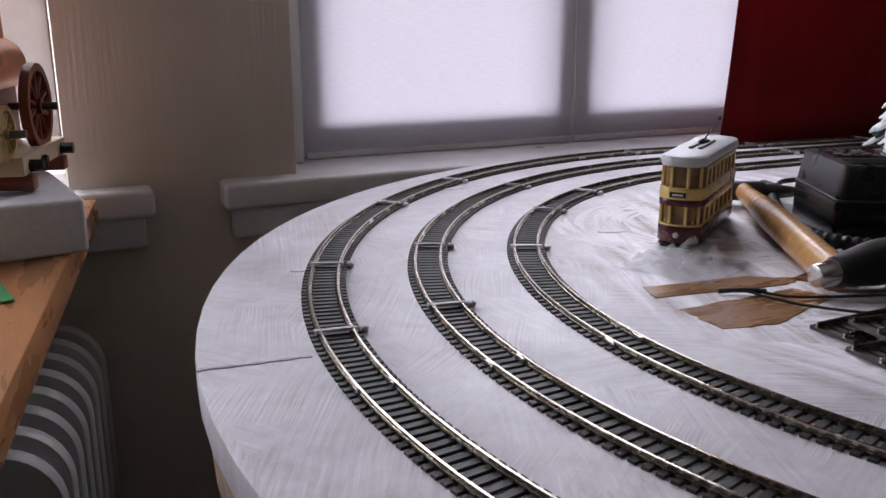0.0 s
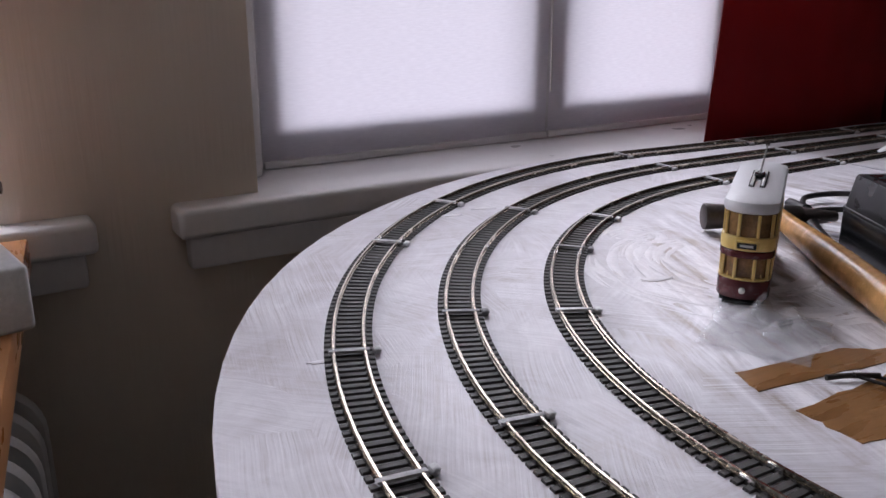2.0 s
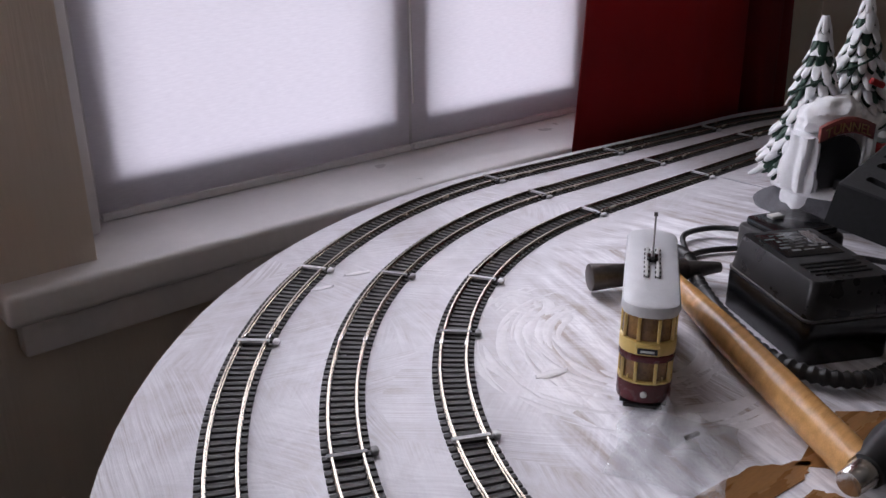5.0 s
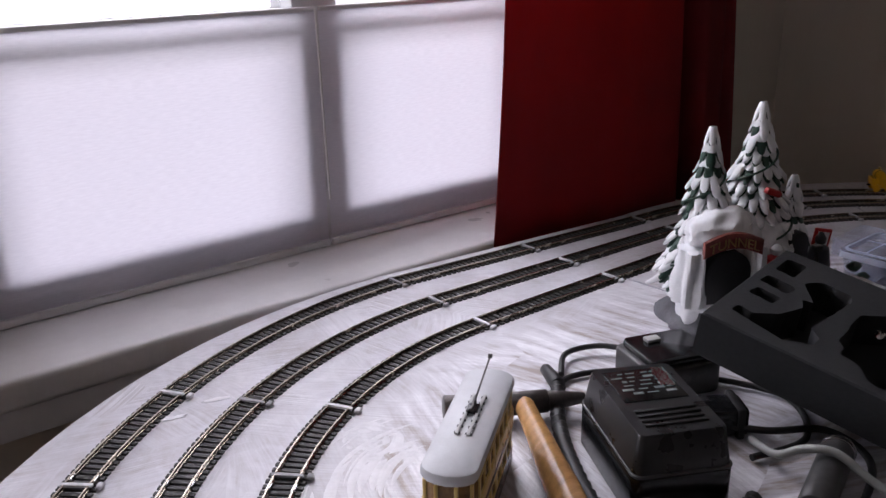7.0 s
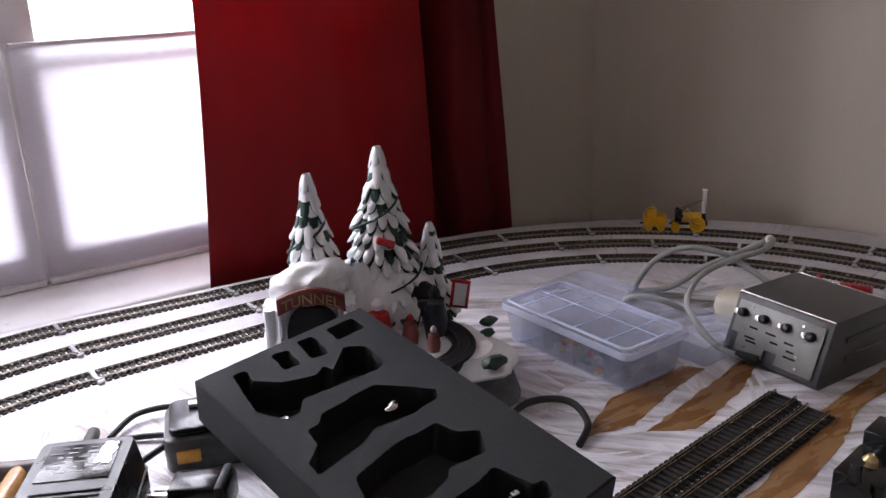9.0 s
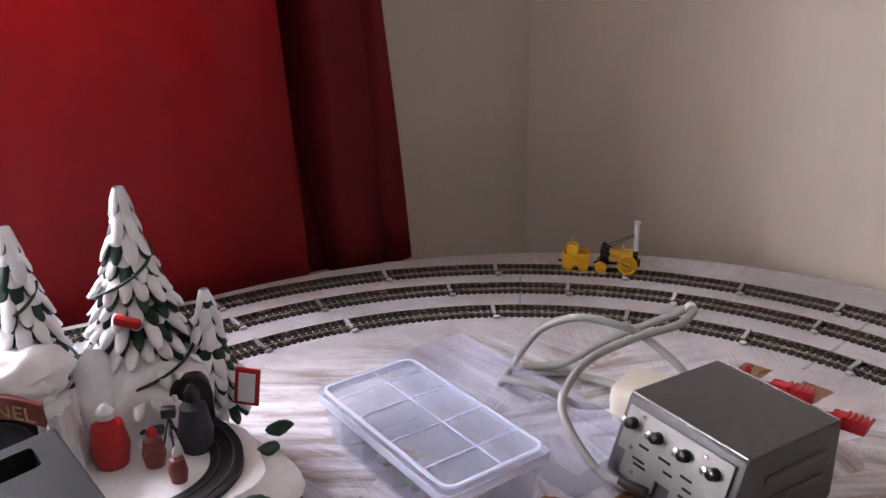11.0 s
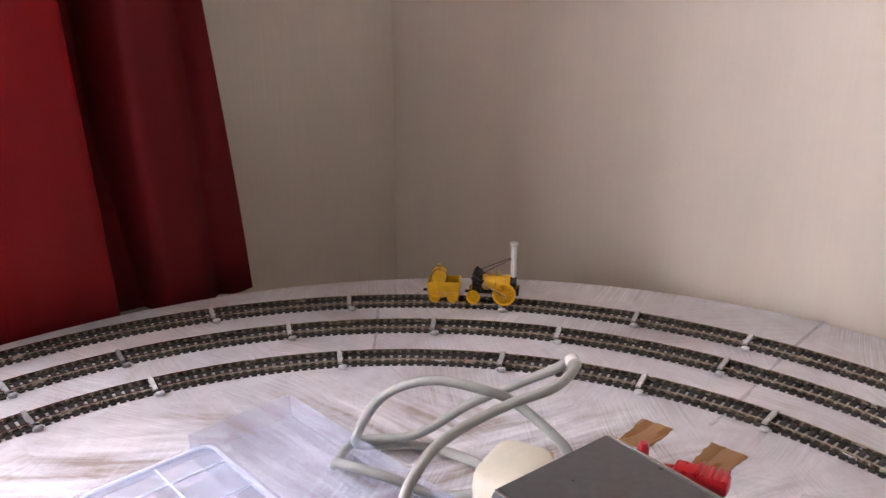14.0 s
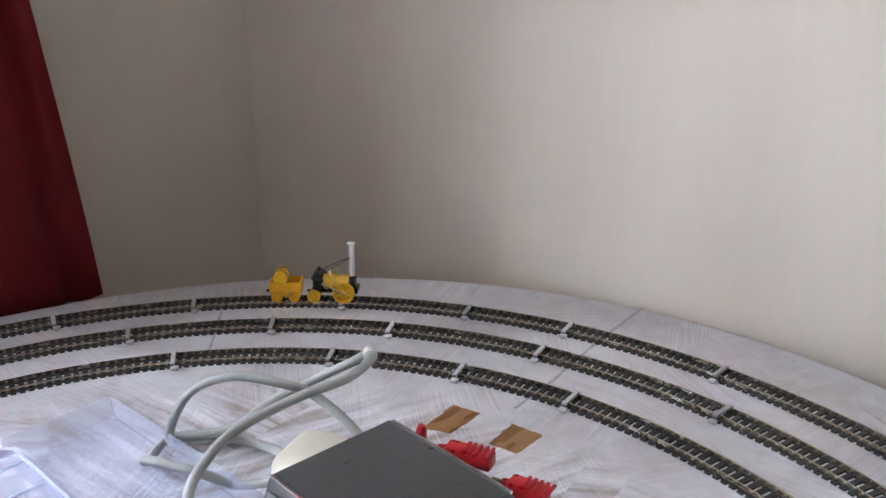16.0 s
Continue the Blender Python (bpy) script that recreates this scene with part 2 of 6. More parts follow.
BLACK = material("black_moulded_plastic", (0.010, 0.010, 0.011), 0.20, var=0.3, scale=60, bump=0.015)
BLACK_RUBBER = material("black_rubber", (0.012, 0.012, 0.012), 0.45, var=0.3, scale=150, bump=0.1)
FOAM = material("charcoal_foam", (0.013, 0.0135, 0.015), 0.95, var=0.35, scale=260, bump=0.8)
GREY_METAL = material("dark_grey_hammered_metal", (0.055, 0.054, 0.054), 0.33, var=0.25, scale=200, bump=0.3, spec=0.6)
PANEL_GREY = material("grey_green_printed_panel", (0.19, 0.19, 0.175), 0.4, metal=0.3, var=0.12, scale=80)
STEEL = material("polished_steel", (0.66, 0.65, 0.63), 0.22, metal=1.0, var=0.12, scale=80)
DARK_STEEL = material("dark_forged_steel", (0.10, 0.09, 0.085), 0.38, metal=0.8, var=0.3, scale=90, bump=0.2)
HANDLE_WOOD = material("varnished_ash_handle", (0.50, 0.27, 0.10), 0.22, var=0.25, scale=14, bump=0.06, fine=8, stretch=(1, 12, 12))
RED_PLASTIC = material("red_plastic", (0.38, 0.012, 0.018), 0.3, var=0.15, scale=80)
CREAM_PLASTIC = material("cream_plastic", (0.72, 0.68, 0.56), 0.35, var=0.06, scale=60)
CABLE_GREY = material("grey_cable_sheath", (0.36, 0.37, 0.35), 0.42, var=0.12, scale=90)
MILKY = clear_plastic("milky_clear_plastic", (0.70, 0.75, 0.95), 0.18, 0.79)
MILKY_EDGE = clear_plastic("thick_clear_plastic_edge", (0.82, 0.86, 1.0), 0.14, 0.35)
FILM = clear_plastic("crumpled_clear_film", (0.85, 0.87, 0.90), 0.06, 0.76)
YELLOW = material("yellow_enamel", (0.72, 0.40, 0.012), 0.35, var=0.15, scale=180)
CREAM = material("cream_enamel", (0.64, 0.46, 0.15), 0.3, var=0.1, scale=150)
MAROON = material("maroon_enamel", (0.085, 0.012, 0.014), 0.25, var=0.15, scale=150)
ROOF_GREY = material("pale_grey_roof_enamel", (0.55, 0.56, 0.58), 0.35, var=0.06, scale=120)
DARK_PANE = material("dark_glazing", (0.07, 0.04, 0.022), 0.12, var=0.4, scale=160)
WHITE_PART = material("white_painted_metal", (0.74, 0.73, 0.70), 0.4, var=0.08, scale=150)
POLY = material("white_polystyrene", (0.74, 0.75, 0.78), 0.8, var=0.08, scale=220, bump=0.5)
COPPER = material("dull_copper", (0.55, 0.22, 0.10), 0.35, metal=0.9, var=0.25, scale=60)
BRASS = material("aged_brass", (0.56, 0.42, 0.20), 0.35, metal=0.85, var=0.25, scale=70)
RED_BROWN = material("red_brown_enamel", (0.20, 0.05, 0.025), 0.35, var=0.25, scale=90)
TAN = material("tan_painted_wood", (0.50, 0.40, 0.26), 0.5, var=0.15, scale=70)
GREEN_CARD = material("green_card", (0.03, 0.30, 0.08), 0.5, var=0.1, scale=60)
RADIATOR = material("pale_grey_radiator_enamel", (0.50, 0.50, 0.49), 0.38, var=0.06, scale=25)
ROCK = material("grey_painted_rock", (0.10, 0.10, 0.11), 0.7, var=0.35, scale=90, bump=0.6)
SNOW_PLAIN = material("sparkling_snow_paint", (0.80, 0.81, 0.83), 0.5, var=0.06, scale=200, bump=0.4)
BRICK_RED = material("dull_red_paint", (0.20, 0.05, 0.04), 0.5, var=0.25, scale=160)
SCARLET = material("scarlet_paint", (0.50, 0.02, 0.02), 0.4, var=0.15, scale=160)
SLATE_BLUE = material("dark_slate_paint", (0.05, 0.055, 0.07), 0.5, var=0.3, scale=160)
PATH_BLACK = material("black_path_paint", (0.016, 0.016, 0.018), 0.4, var=0.3, scale=120)
FOIL = material("crumpled_silver_foil", (0.8, 0.8, 0.82), 0.18, metal=1.0, var=0.1, scale=90, bump=0.5)
ORANGE = material("amber_plastic", (0.60, 0.27, 0.02), 0.3, var=0.1, scale=90)
DIM_INK = material("dim_print", (0.15, 0.15, 0.15), 0.4, var=0.2, scale=200)
LABEL_INK = material("pale_print", (0.45, 0.45, 0.44), 0.5, var=0.1, scale=90)
LABEL_DARK = material("dark_label", (0.018, 0.018, 0.018), 0.12, var=0.2, scale=90)
RENDER_WALL = material("pale_house_render", (0.72, 0.70, 0.66), 0.9, var=0.06, scale=1.0)
ROOF_TILE = material("brown_roof_tiles", (0.20, 0.11, 0.08), 0.9, var=0.2, scale=1.5)
LEAF = material("bright_hedge_leaves", (0.10, 0.17, 0.03), 0.7, var=0.4, scale=3.0)
GRASS = material("lawn_and_road", (0.22, 0.24, 0.17), 0.95, var=0.2, scale=0.4)

# ---- building helpers ----


def finish(name, bm, mat, parent=None, smooth=True):
    me = bpy.data.meshes.new(name)
    bmesh.ops.recalc_face_normals(bm, faces=bm.faces)
    bm.to_mesh(me)
    bm.free()
    me.materials.append(mat)
    if smooth:
        me.polygons.foreach_set("use_smooth", [True] * len(me.polygons))
        me.set_sharp_from_angle(angle=radians(38))
    ob = new(name, me)
    if parent:
        ob.parent = parent
    return ob


def part(name, bm, mat, parent, label=""):
    return tagged(finish(name, bm, mat, parent), label)


def thing(name, m, label, category, group="", kind=""):
    ob = new(name)
    ob.empty_display_size = 0.02
    ob.matrix_world = m
    return tagged(ob, label, category, group, kind)


def box(sx, sy, sz, at=(0, 0, 0), bevel=0.0, seg=2, turn=None, bm=None, taper=1.0):
    """A block standing on its place, bevelled; taper narrows its top."""
    g = bmesh.new()
    bmesh.ops.create_cube(g, size=1.0)
    for v in g.verts:
        k = taper if v.co.z > 0 else 1.0
        v.co = Vector((v.co.x * sx * k, v.co.y * sy * k, (v.co.z + 0.5) * sz))
    if bevel:
        bmesh.ops.bevel(g, geom=g.edges[:], offset=bevel, segments=seg, affect="EDGES", profile=0.5)
    m = Matrix.Translation(at) @ (turn or Matrix.Identity(4))
    bmesh.ops.transform(g, matrix=m, verts=g.verts)
    return merge(bm, g)


def merge(bm, g):
    if bm is None:
        return g
    me = bpy.data.meshes.new("t")
    g.to_mesh(me)
    g.free()
    bm.from_mesh(me)
    bpy.data.meshes.remove(me)
    return bm


def rod(a, b, r, r2=None, n=16, bm=None, bevel=0.0):
    """A round bar from a to b."""
    a, b = Vector(a), Vector(b)
    g = bmesh.new()
    bmesh.ops.create_cone(g, cap_ends=True, segments=n, radius1=r, radius2=r if r2 is None else r2, depth=(b - a).length)
    if bevel:
        rim = [e for e in g.edges if abs(e.verts[0].co.z - e.verts[1].co.z) < 1e-6]
        bmesh.ops.bevel(g, geom=rim, offset=bevel, segments=2, affect="EDGES", profile=0.5)
    q = (b - a).to_track_quat("Z", "Y").to_matrix().to_4x4()
    bmesh.ops.transform(g, matrix=Matrix.Translation((a + b) / 2) @ q, verts=g.verts)
    return merge(bm, g)


def smooth_path(points, steps=10, closed=False):
    """Catmull-Rom points through the given ones."""
    p = [Vector(q) for q in points]
    out = []
    for i in range(len(p) - 1):
        a, b, c, d = p[max(i - 1, 0)], p[i], p[i + 1], p[min(i + 2, len(p) - 1)]
        for k in range(steps):
            t = k / steps
            out.append(0.5 * ((2 * b) + (c - a) * t + (2 * a - 5 * b + 4 * c - d) * t * t + (3 * b - a - 3 * c + d) * t ** 3))
    out.append(p[-1])
    return out


def tube(points, r, n=10, bm=None, wave=None):
    """A round tube along points; wave(i) scales its radius."""
    g = bmesh.new()
    rings, side = [], None
    for i, p in enumerate(points):
        d = (points[min(i + 1, len(points) - 1)] - points[max(i - 1, 0)]).normalized()
        if side is None:
            side = d.orthogonal().normalized()
        side = (side - d * side.dot(d)).normalized()
        up, k = d.cross(side), r * (wave(i) if wave else 1)
        rings.append([g.verts.new(p + (side * math.cos(6.2832 * j / n) + up * math.sin(6.2832 * j / n)) * k) for j in range(n)])
    for a, b in zip(rings, rings[1:]):
        for j in range(n):
            g.faces.new((a[j], a[(j + 1) % n], b[(j + 1) % n], b[j]))
    g.faces.new(rings[0][::-1])
    g.faces.new(rings[-1])
    return merge(bm, g)


def lathe(profile, n=28, bm=None, m=None):
    """A turned body from (radius, height) pairs about z."""
    g = bmesh.new()
    rings = []
    for r, z in profile:
        rings.append([g.verts.new((max(r, 1e-5) * math.cos(6.2832 * j / n), max(r, 1e-5) * math.sin(6.2832 * j / n), z)) for j in range(n)])
    for a, b in zip(rings, rings[1:]):
        for j in range(n):
            g.faces.new((a[j], a[(j + 1) % n], b[(j + 1) % n], b[j]))
    g.faces.new(rings[0][::-1])
    g.faces.new(rings[-1])
    if m is not None:
        bmesh.ops.transform(g, matrix=m, verts=g.verts)
    return merge(bm, g)


def slab(outline, z0, z1, bevel=0.0, bm=None, holes=None):
    """A flat plate with the outline given as (x, y) pairs."""
    g = bmesh.new()
    f = g.faces.new([g.verts.new((x, y, z0)) for x, y in outline])
    top = bmesh.ops.extrude_face_region(g, geom=[f])["geom"]
    bmesh.ops.translate(g, vec=(0, 0, z1 - z0), verts=[v for v in top if isinstance(v, bmesh.types.BMVert)])
    if bevel:
        es = [e for e in g.edges if abs(e.verts[0].co.z - e.verts[1].co.z) < 1e-6]
        bmesh.ops.bevel(g, geom=es, offset=bevel, segments=2, affect="EDGES", profile=0.5)
    return merge(bm, g)


def ragged(points, amount, seed, steps=8):
    """An outline with torn, wavering edges through the corners given."""
    rnd = random.Random(seed)
    out = []
    for (ax, ay), (bx, by) in zip(points, points[1:] + points[:1]):
        for k in range(steps):
            t = k / steps
            j = amount if 0 < k else amount * 0.3
            out.append((ax + (bx - ax) * t + rnd.uniform(-j, j), ay + (by - ay) * t + rnd.uniform(-j, j)))
    return out


def rounded_rect(w, d, r, n=6):
    out = []
    for cx, cy, a0 in ((w / 2 - r, d / 2 - r, 0), (-w / 2 + r, d / 2 - r, 90), (-w / 2 + r, -d / 2 + r, 180), (w / 2 - r, -d / 2 + r, 270)):
        for k in range(n + 1):
            a = radians(a0 + 90 * k / n)
            out.append((cx + r * math.cos(a), cy + r * math.sin(a)))
    return out

# ---- the room ----


def structure(name, bm, mat, label="", category="", parent=None):
    return tagged(finish(name, bm, mat, parent, smooth=False), label, category, kind="structure")


def wall_run(ax, ay, bx, by, thick, z0=FLOOR_Z, z1=CEIL_Z):
    """A wall from a to b; its thickness lies to the left of the way from a to b."""
    d = Vector((bx - ax, by - ay, 0)).normalized()
    n = Vector((-d.y, d.x, 0)) * thick
    return slab([(ax, ay), (bx, by), (bx + n.x, by + n.y), (ax + n.x, ay + n.y)], z0, z1)


CORNER, WALL_END = (0.815, WALL_Y), (1.895, -5.6)
WX0, WX1, WZ0, WZ1 = -0.379, 0.37, -0.007, 0.80
DX0, DX1, DZ0, DZ1 = -1.40, -0.607, 0.004, 1.30
structure("floor", box(4.4, 6.6, 0.05, (-0.1, -2.4, FLOOR_Z - 0.05)), CARPET, "dark brown carpeted floor in deep shade", "floor")
structure("ceiling", box(4.4, 6.6, 0.06, (-0.1, -2.4, CEIL_Z)), CEILING, "plain white painted ceiling", "ceiling")

bm = box(DX0 + 2.2, 0.24, CEIL_Z - FLOOR_Z, ((DX0 - 2.2) / 2, WALL_Y + 0.12, FLOOR_Z))
for x0, x1, z0, z1 in ((DX1, WX0, FLOOR_Z, CEIL_Z), (WX1, 0.90, FLOOR_Z, CEIL_Z), (DX0, DX1, FLOOR_Z, DZ0 - 0.03), (DX0, DX1, DZ1, CEIL_Z), (WX0, WX1, FLOOR_Z, WZ0 - 0.034), (WX0, WX1, WZ1, CEIL_Z)):
    box(x1 - x0, 0.24, z1 - z0, ((x0 + x1) / 2, WALL_Y + 0.12, z0), bm=bm)
structure("wall_north", bm, WALLPAPER, "beige papered wall round the window", "wall")
bm = wall_run(*WALL_END, *CORNER, -0.12)
structure("wall_northeast", bm, WALLPAPER, "pale beige papered side wall beyond the curtain", "wall")
# unseen back and west walls close the room and keep bounced light low
structure("wall_south", box(4.4, 0.12, CEIL_Z - FLOOR_Z, (-0.1, -5.6, FLOOR_Z)), UNSEEN_WALL, "unseen back wall, coloured dark to cut bounced light", "wall")
structure("wall_west", box(0.12, 6.47, CEIL_Z - FLOOR_Z, (-2.2, -2.415, FLOOR_Z)), UNSEEN_WALL, "unseen side wall, coloured dark to cut bounced light", "wall")


def sill(x0, x1, name, label):
    """A window board with a rounded nose, and the moulding under it."""
    bm = box(x1 - x0, 0.145, 0.029, ((x0 + x1) / 2, WALL_Y + 0.0425, -0.038), bevel=0.006, seg=3)
    ob = tagged(finish(name, bm, GLOSS_WHITE), label, "window sill", kind="structure")
    part("sill_moulding", box(x1 - x0 - 0.02, 0.018, 0.032, ((x0 + x1) / 2, WALL_Y - 0.0095, -0.0702), bevel=0.004), GLOSS_WHITE, ob)
    return ob


sill(-0.462, 0.39, "window_sill_1", "white gloss painted wooden window sill")
sill(-1.46, -0.530, "window_sill_2", "white gloss painted end of a second window sill")


def casement(name, x0, x1, z0, z1, label, mullions, transom, first, low=0.042, last=0.05):
    ob = thing(name, Matrix.Identity(4), label, "window", kind="structure")
    bars = [(x0, x0 + first, z0, z1), (x1 - last, x1, z0, z1)] + [(x - 0.029, x + 0.029, z0, z1) for x in mullions]
    for a, b, c, d in bars:
        part("window_stile", box(b - a, 0.05, d - c, ((a + b) / 2, PANE_Y, c), bevel=0.004), GLOSS_WHITE, ob)
    xs = [x0 + first] + [v for x in mullions for v in (x - 0.029, x + 0.029)] + [x1 - last]
    for a, b in zip(xs[::2], xs[1::2]):
        for c, d in ((z0, z0 + low), (transom - 0.018, transom + 0.014), (z1 - 0.05, z1)):
            part("window_rail", box(b - a, 0.046, d - c, ((a + b) / 2, PANE_Y, c), bevel=0.004), GLOSS_WHITE, ob)
        for c, d in ((z0 + low, transom - 0.018), (transom + 0.014, z1 - 0.05)):
            pane = part("pane", box(b - a, 0.004, d - c, ((a + b) / 2, PANE_Y, c)), GLASS, ob, "clear glass pane")
            pane.visible_shadow = False
    return ob


casement("window_1", WX0, WX1, WZ0 - 0.002, WZ1, "white framed two-light window with daylight behind it", [0.032], 0.248, 0.064, last=0.06)
casement("window_2", DX0, DX1, DZ0, DZ1, "white framed window over the desk", [-1.0], 0.5, 0.05)


bead = tagged(finish("window_bead", box(0.024, 0.040, WZ1 - 0.002, (WX0 + 0.0135, PANE_Y - 0.046, -0.0085), bevel=0.004), GLOSS_WHITE), "white painted bead of the window frame", "window frame", kind="structure")


def blind(x0, x1, label):
    """A fabric blind drawn up from the sill, with a hem bar and a top rail."""
    ob = thing("window_blind", Matrix.Translation(((x0 + x1) / 2, PANE_Y - 0.033, -0.0075)), label, "blind", "blinds of the window")
    w, n = x1 - x0, 40
    g = bmesh.new()
    cols = []
    for i in range(n + 1):
        x = -w / 2 + w * i / n
        cols.append([g.verts.new((x, 0.0003 * math.sin(i * 0.35 + 0.4 * k) + 0.0002 * math.sin(k * 2.1), 0.268 * k / 12)) for k in range(13)])
    for a, b in zip(cols, cols[1:]):
        for k in range(12):
            g.faces.new((a[k], b[k], b[k + 1], a[k + 1]))
    part("cloth", g, BLIND, ob)
    h = bmesh.new()
    lower = [h.verts.new((x, 0.003, z)) for x, z in ((-w / 2, 0.0), (w / 2, 0.0), (w / 2, 0.010), (-w / 2, 0.010))]
    h.faces.new(lower)
    part("hem", h, BLIND, ob, "doubled cloth hem")
    part("bottom_bar", box(w, 0.006, 0.008, (0, -0.001, -0.001), bevel=0.0015), GLOSS_WHITE, ob)
    part("top_bar", box(w, 0.006, 0.005, (0, -0.001, 0.266), bevel=0.0012), GLOSS_WHITE, ob)
    return ob


blind(-0.342, 0.0265, "white translucent cloth blind glowing with daylight")
blind(0.0305, 0.362, "white translucent cloth blind partly behind the red curtain")
ob = thing("blind_cord", Matrix.Identity(4), "thin white pull cord hanging between the two blinds", "cord")
part("cord", rod((0.026, PANE_Y - 0.042, 0.05), (0.022, PANE_Y - 0.042, 0.262), 0.0012, n=8), WHITE_PART, ob)


def curtain():
    """A hanging curtain with deep vertical folds, flaring a little to its hem."""
    ob = thing("curtain", Matrix.Identity(4), "dark red heavy cloth curtain hanging in deep folds", "curtain")
    g, n, rows = bmesh.new(), 220, 22
    grid = []
    for i in range(n + 1):
        t = i / n
        col = []
        for k in range(rows + 1):
            h = k / rows
            z = -0.012 + 1.00 * h
            left = 0.173 + 0.016 * min(1.0, z / 0.30)
            right = 0.579 - 0.028 * min(1.0, z / 0.36)
            fold = 0.0045 * math.sin(t * 13 + 0.6 + 0.5 * h) + 0.0018 * math.sin(t * 24 + 2.0 - 1.2 * h) + 0.0010 * math.sin(t * 37 + 1.3 + h * 2.4) + 0.078 * min(1.0, 0.45 + z / 0.25) * math.exp(-((t - 0.745) / 0.070) ** 8) + 0.012 * math.exp(-((t - 0.93) / 0.022) ** 2)
            depth = 0.540 - 0.040 * min(1.0, t / 0.5) + fold
            x = left + (right - left) * t + 0.003 * math.sin(h * 9 + t * 20) + 0.010 * math.exp(-((t - 0.675) / 0.03) ** 2) - 0.008 * math.exp(-((t - 0.815) / 0.03) ** 2)
            col.append(g.verts.new((x, min(depth, 0.581), z)))
        grid.append(col)
    for a, b in zip(grid, grid[1:]):
        for k in range(rows):
            g.faces.new((a[k], b[k], b[k + 1], a[k + 1]))
    cloth = part("cloth", g, CURTAIN, ob)
    mod = cloth.modifiers.new("thickness", "SOLIDIFY")
    mod.thickness = 0.0016
    return ob


curtain()
rail_ob = thing("curtain_rail", Matrix.Identity(4), "plain white curtain rail over the window", "rail")
part("rail", rod((-0.5, 0.545, 0.992), (0.72, 0.545, 0.992), 0.008), GLOSS_WHITE, rail_ob)
for x in (-0.45, 0.70):
    part("bracket", box(0.02, 0.03, 0.03, (x, 0.567, 0.977), bevel=0.003), GLOSS_WHITE, rail_ob)

# ---- outside ----
tagged(finish("ground", box(400, 400, 0.2, (0, 202.0, -2.2)), GRASS, smooth=False), "pale sunlit ground outside the window", "ground", kind="structure")


def far_house(x, y, w, h):
    ob = thing("house", pose(x, y, -2.0), "pale rendered house across the road", "house", "houses across the road")
    part("wall", box(w, 6, h), RENDER_WALL, ob)
    g = bmesh.new()
    v = [g.verts.new(c) for c in ((-w / 2 - 0.3, -3.3, h), (w / 2 + 0.3, -3.3, h), (w / 2 + 0.3, 3.3, h), (-w / 2 - 0.3, 3.3, h), (-w / 2 - 0.3, 0, h + 2), (w / 2 + 0.3, 0, h + 2))]
    for f in ((0, 1, 5, 4), (2, 3, 4, 5), (0, 4, 3), (1, 2, 5), (0, 3, 2, 1)):
        g.faces.new([v[i] for i in f])
    part("roof", g, ROOF_TILE, ob)
    for i in range(3):
        for z in (0.9, 3.6):
            win = part("window", box(1.3, 0.12, 1.3, (-w / 3 + i * w / 3, -3.05, z)), GLOSS_WHITE, ob)
            part("pane", box(1.1, 0.06, 1.1, (-w / 3 + i * w / 3, -3.12, z + 0.1)), DARK_PANE, win)
    return ob


far_house(-4.0, 22, 9, 5.4)
far_house(8.5, 23, 9, 5.4)


def shrub(x, y, r, seed):
    rnd = random.Random(seed)
    ob = thing("shrub", pose(x, y, -2.0), "bright green leafy garden shrub", "shrub", "garden shrubs")
    part("trunk", rod((0, 0, 0), (0, 0, r), 0.09, 0.05, 8), EDGE_WOOD, ob)
    g = bmesh.new()
    for _ in range(700):
        d = Vector((rnd.gauss(0, 1), rnd.gauss(0, 1), rnd.gauss(0, 1))).normalized() * r * rnd.uniform(0.55, 1.05)
        c, s = Vector((d.x, d.y, d.z * 0.9 + r * 1.1)), rnd.uniform(0.08, 0.17)
        a = Vector((rnd.uniform(-1, 1), rnd.uniform(-1, 1), rnd.uniform(-1, 1))).normalized() * s
        b = a.orthogonal().normalized() * s * 0.6
        g.faces.new([g.verts.new(c + q) for q in (a, b, -a, -b)])
    part("crown", g, LEAF, ob)


shrub(1.4, 12, 1.3, 1)
shrub(-6.5, 13, 1.4, 2)
shrub(4.6, 12.5, 1.25, 3)

# ---- the layout board ----
SPAN, R_IN, R_MID, R_OUT = 0.345, 0.371, 0.438, 0.503
# radii of the three tracks round the far end
FAR = {R_IN: 0.369, R_MID: 0.424, R_OUT: 0.474}


def board_outline():
    out = []
    for cx, a0 in ((SPAN, -90), (0.0, 90)):
        for k in range(49):
            a = radians(a0 + 180 * k / 48)
            r = 0.531 + 0.042 * abs(math.cos(a)) ** 1.3 if cx == 0.0 else 0.503 + 0.046 * abs(math.cos(a)) ** 1.3
            out.append((cx + r * math.cos(a), r * math.sin(a)))
    return out


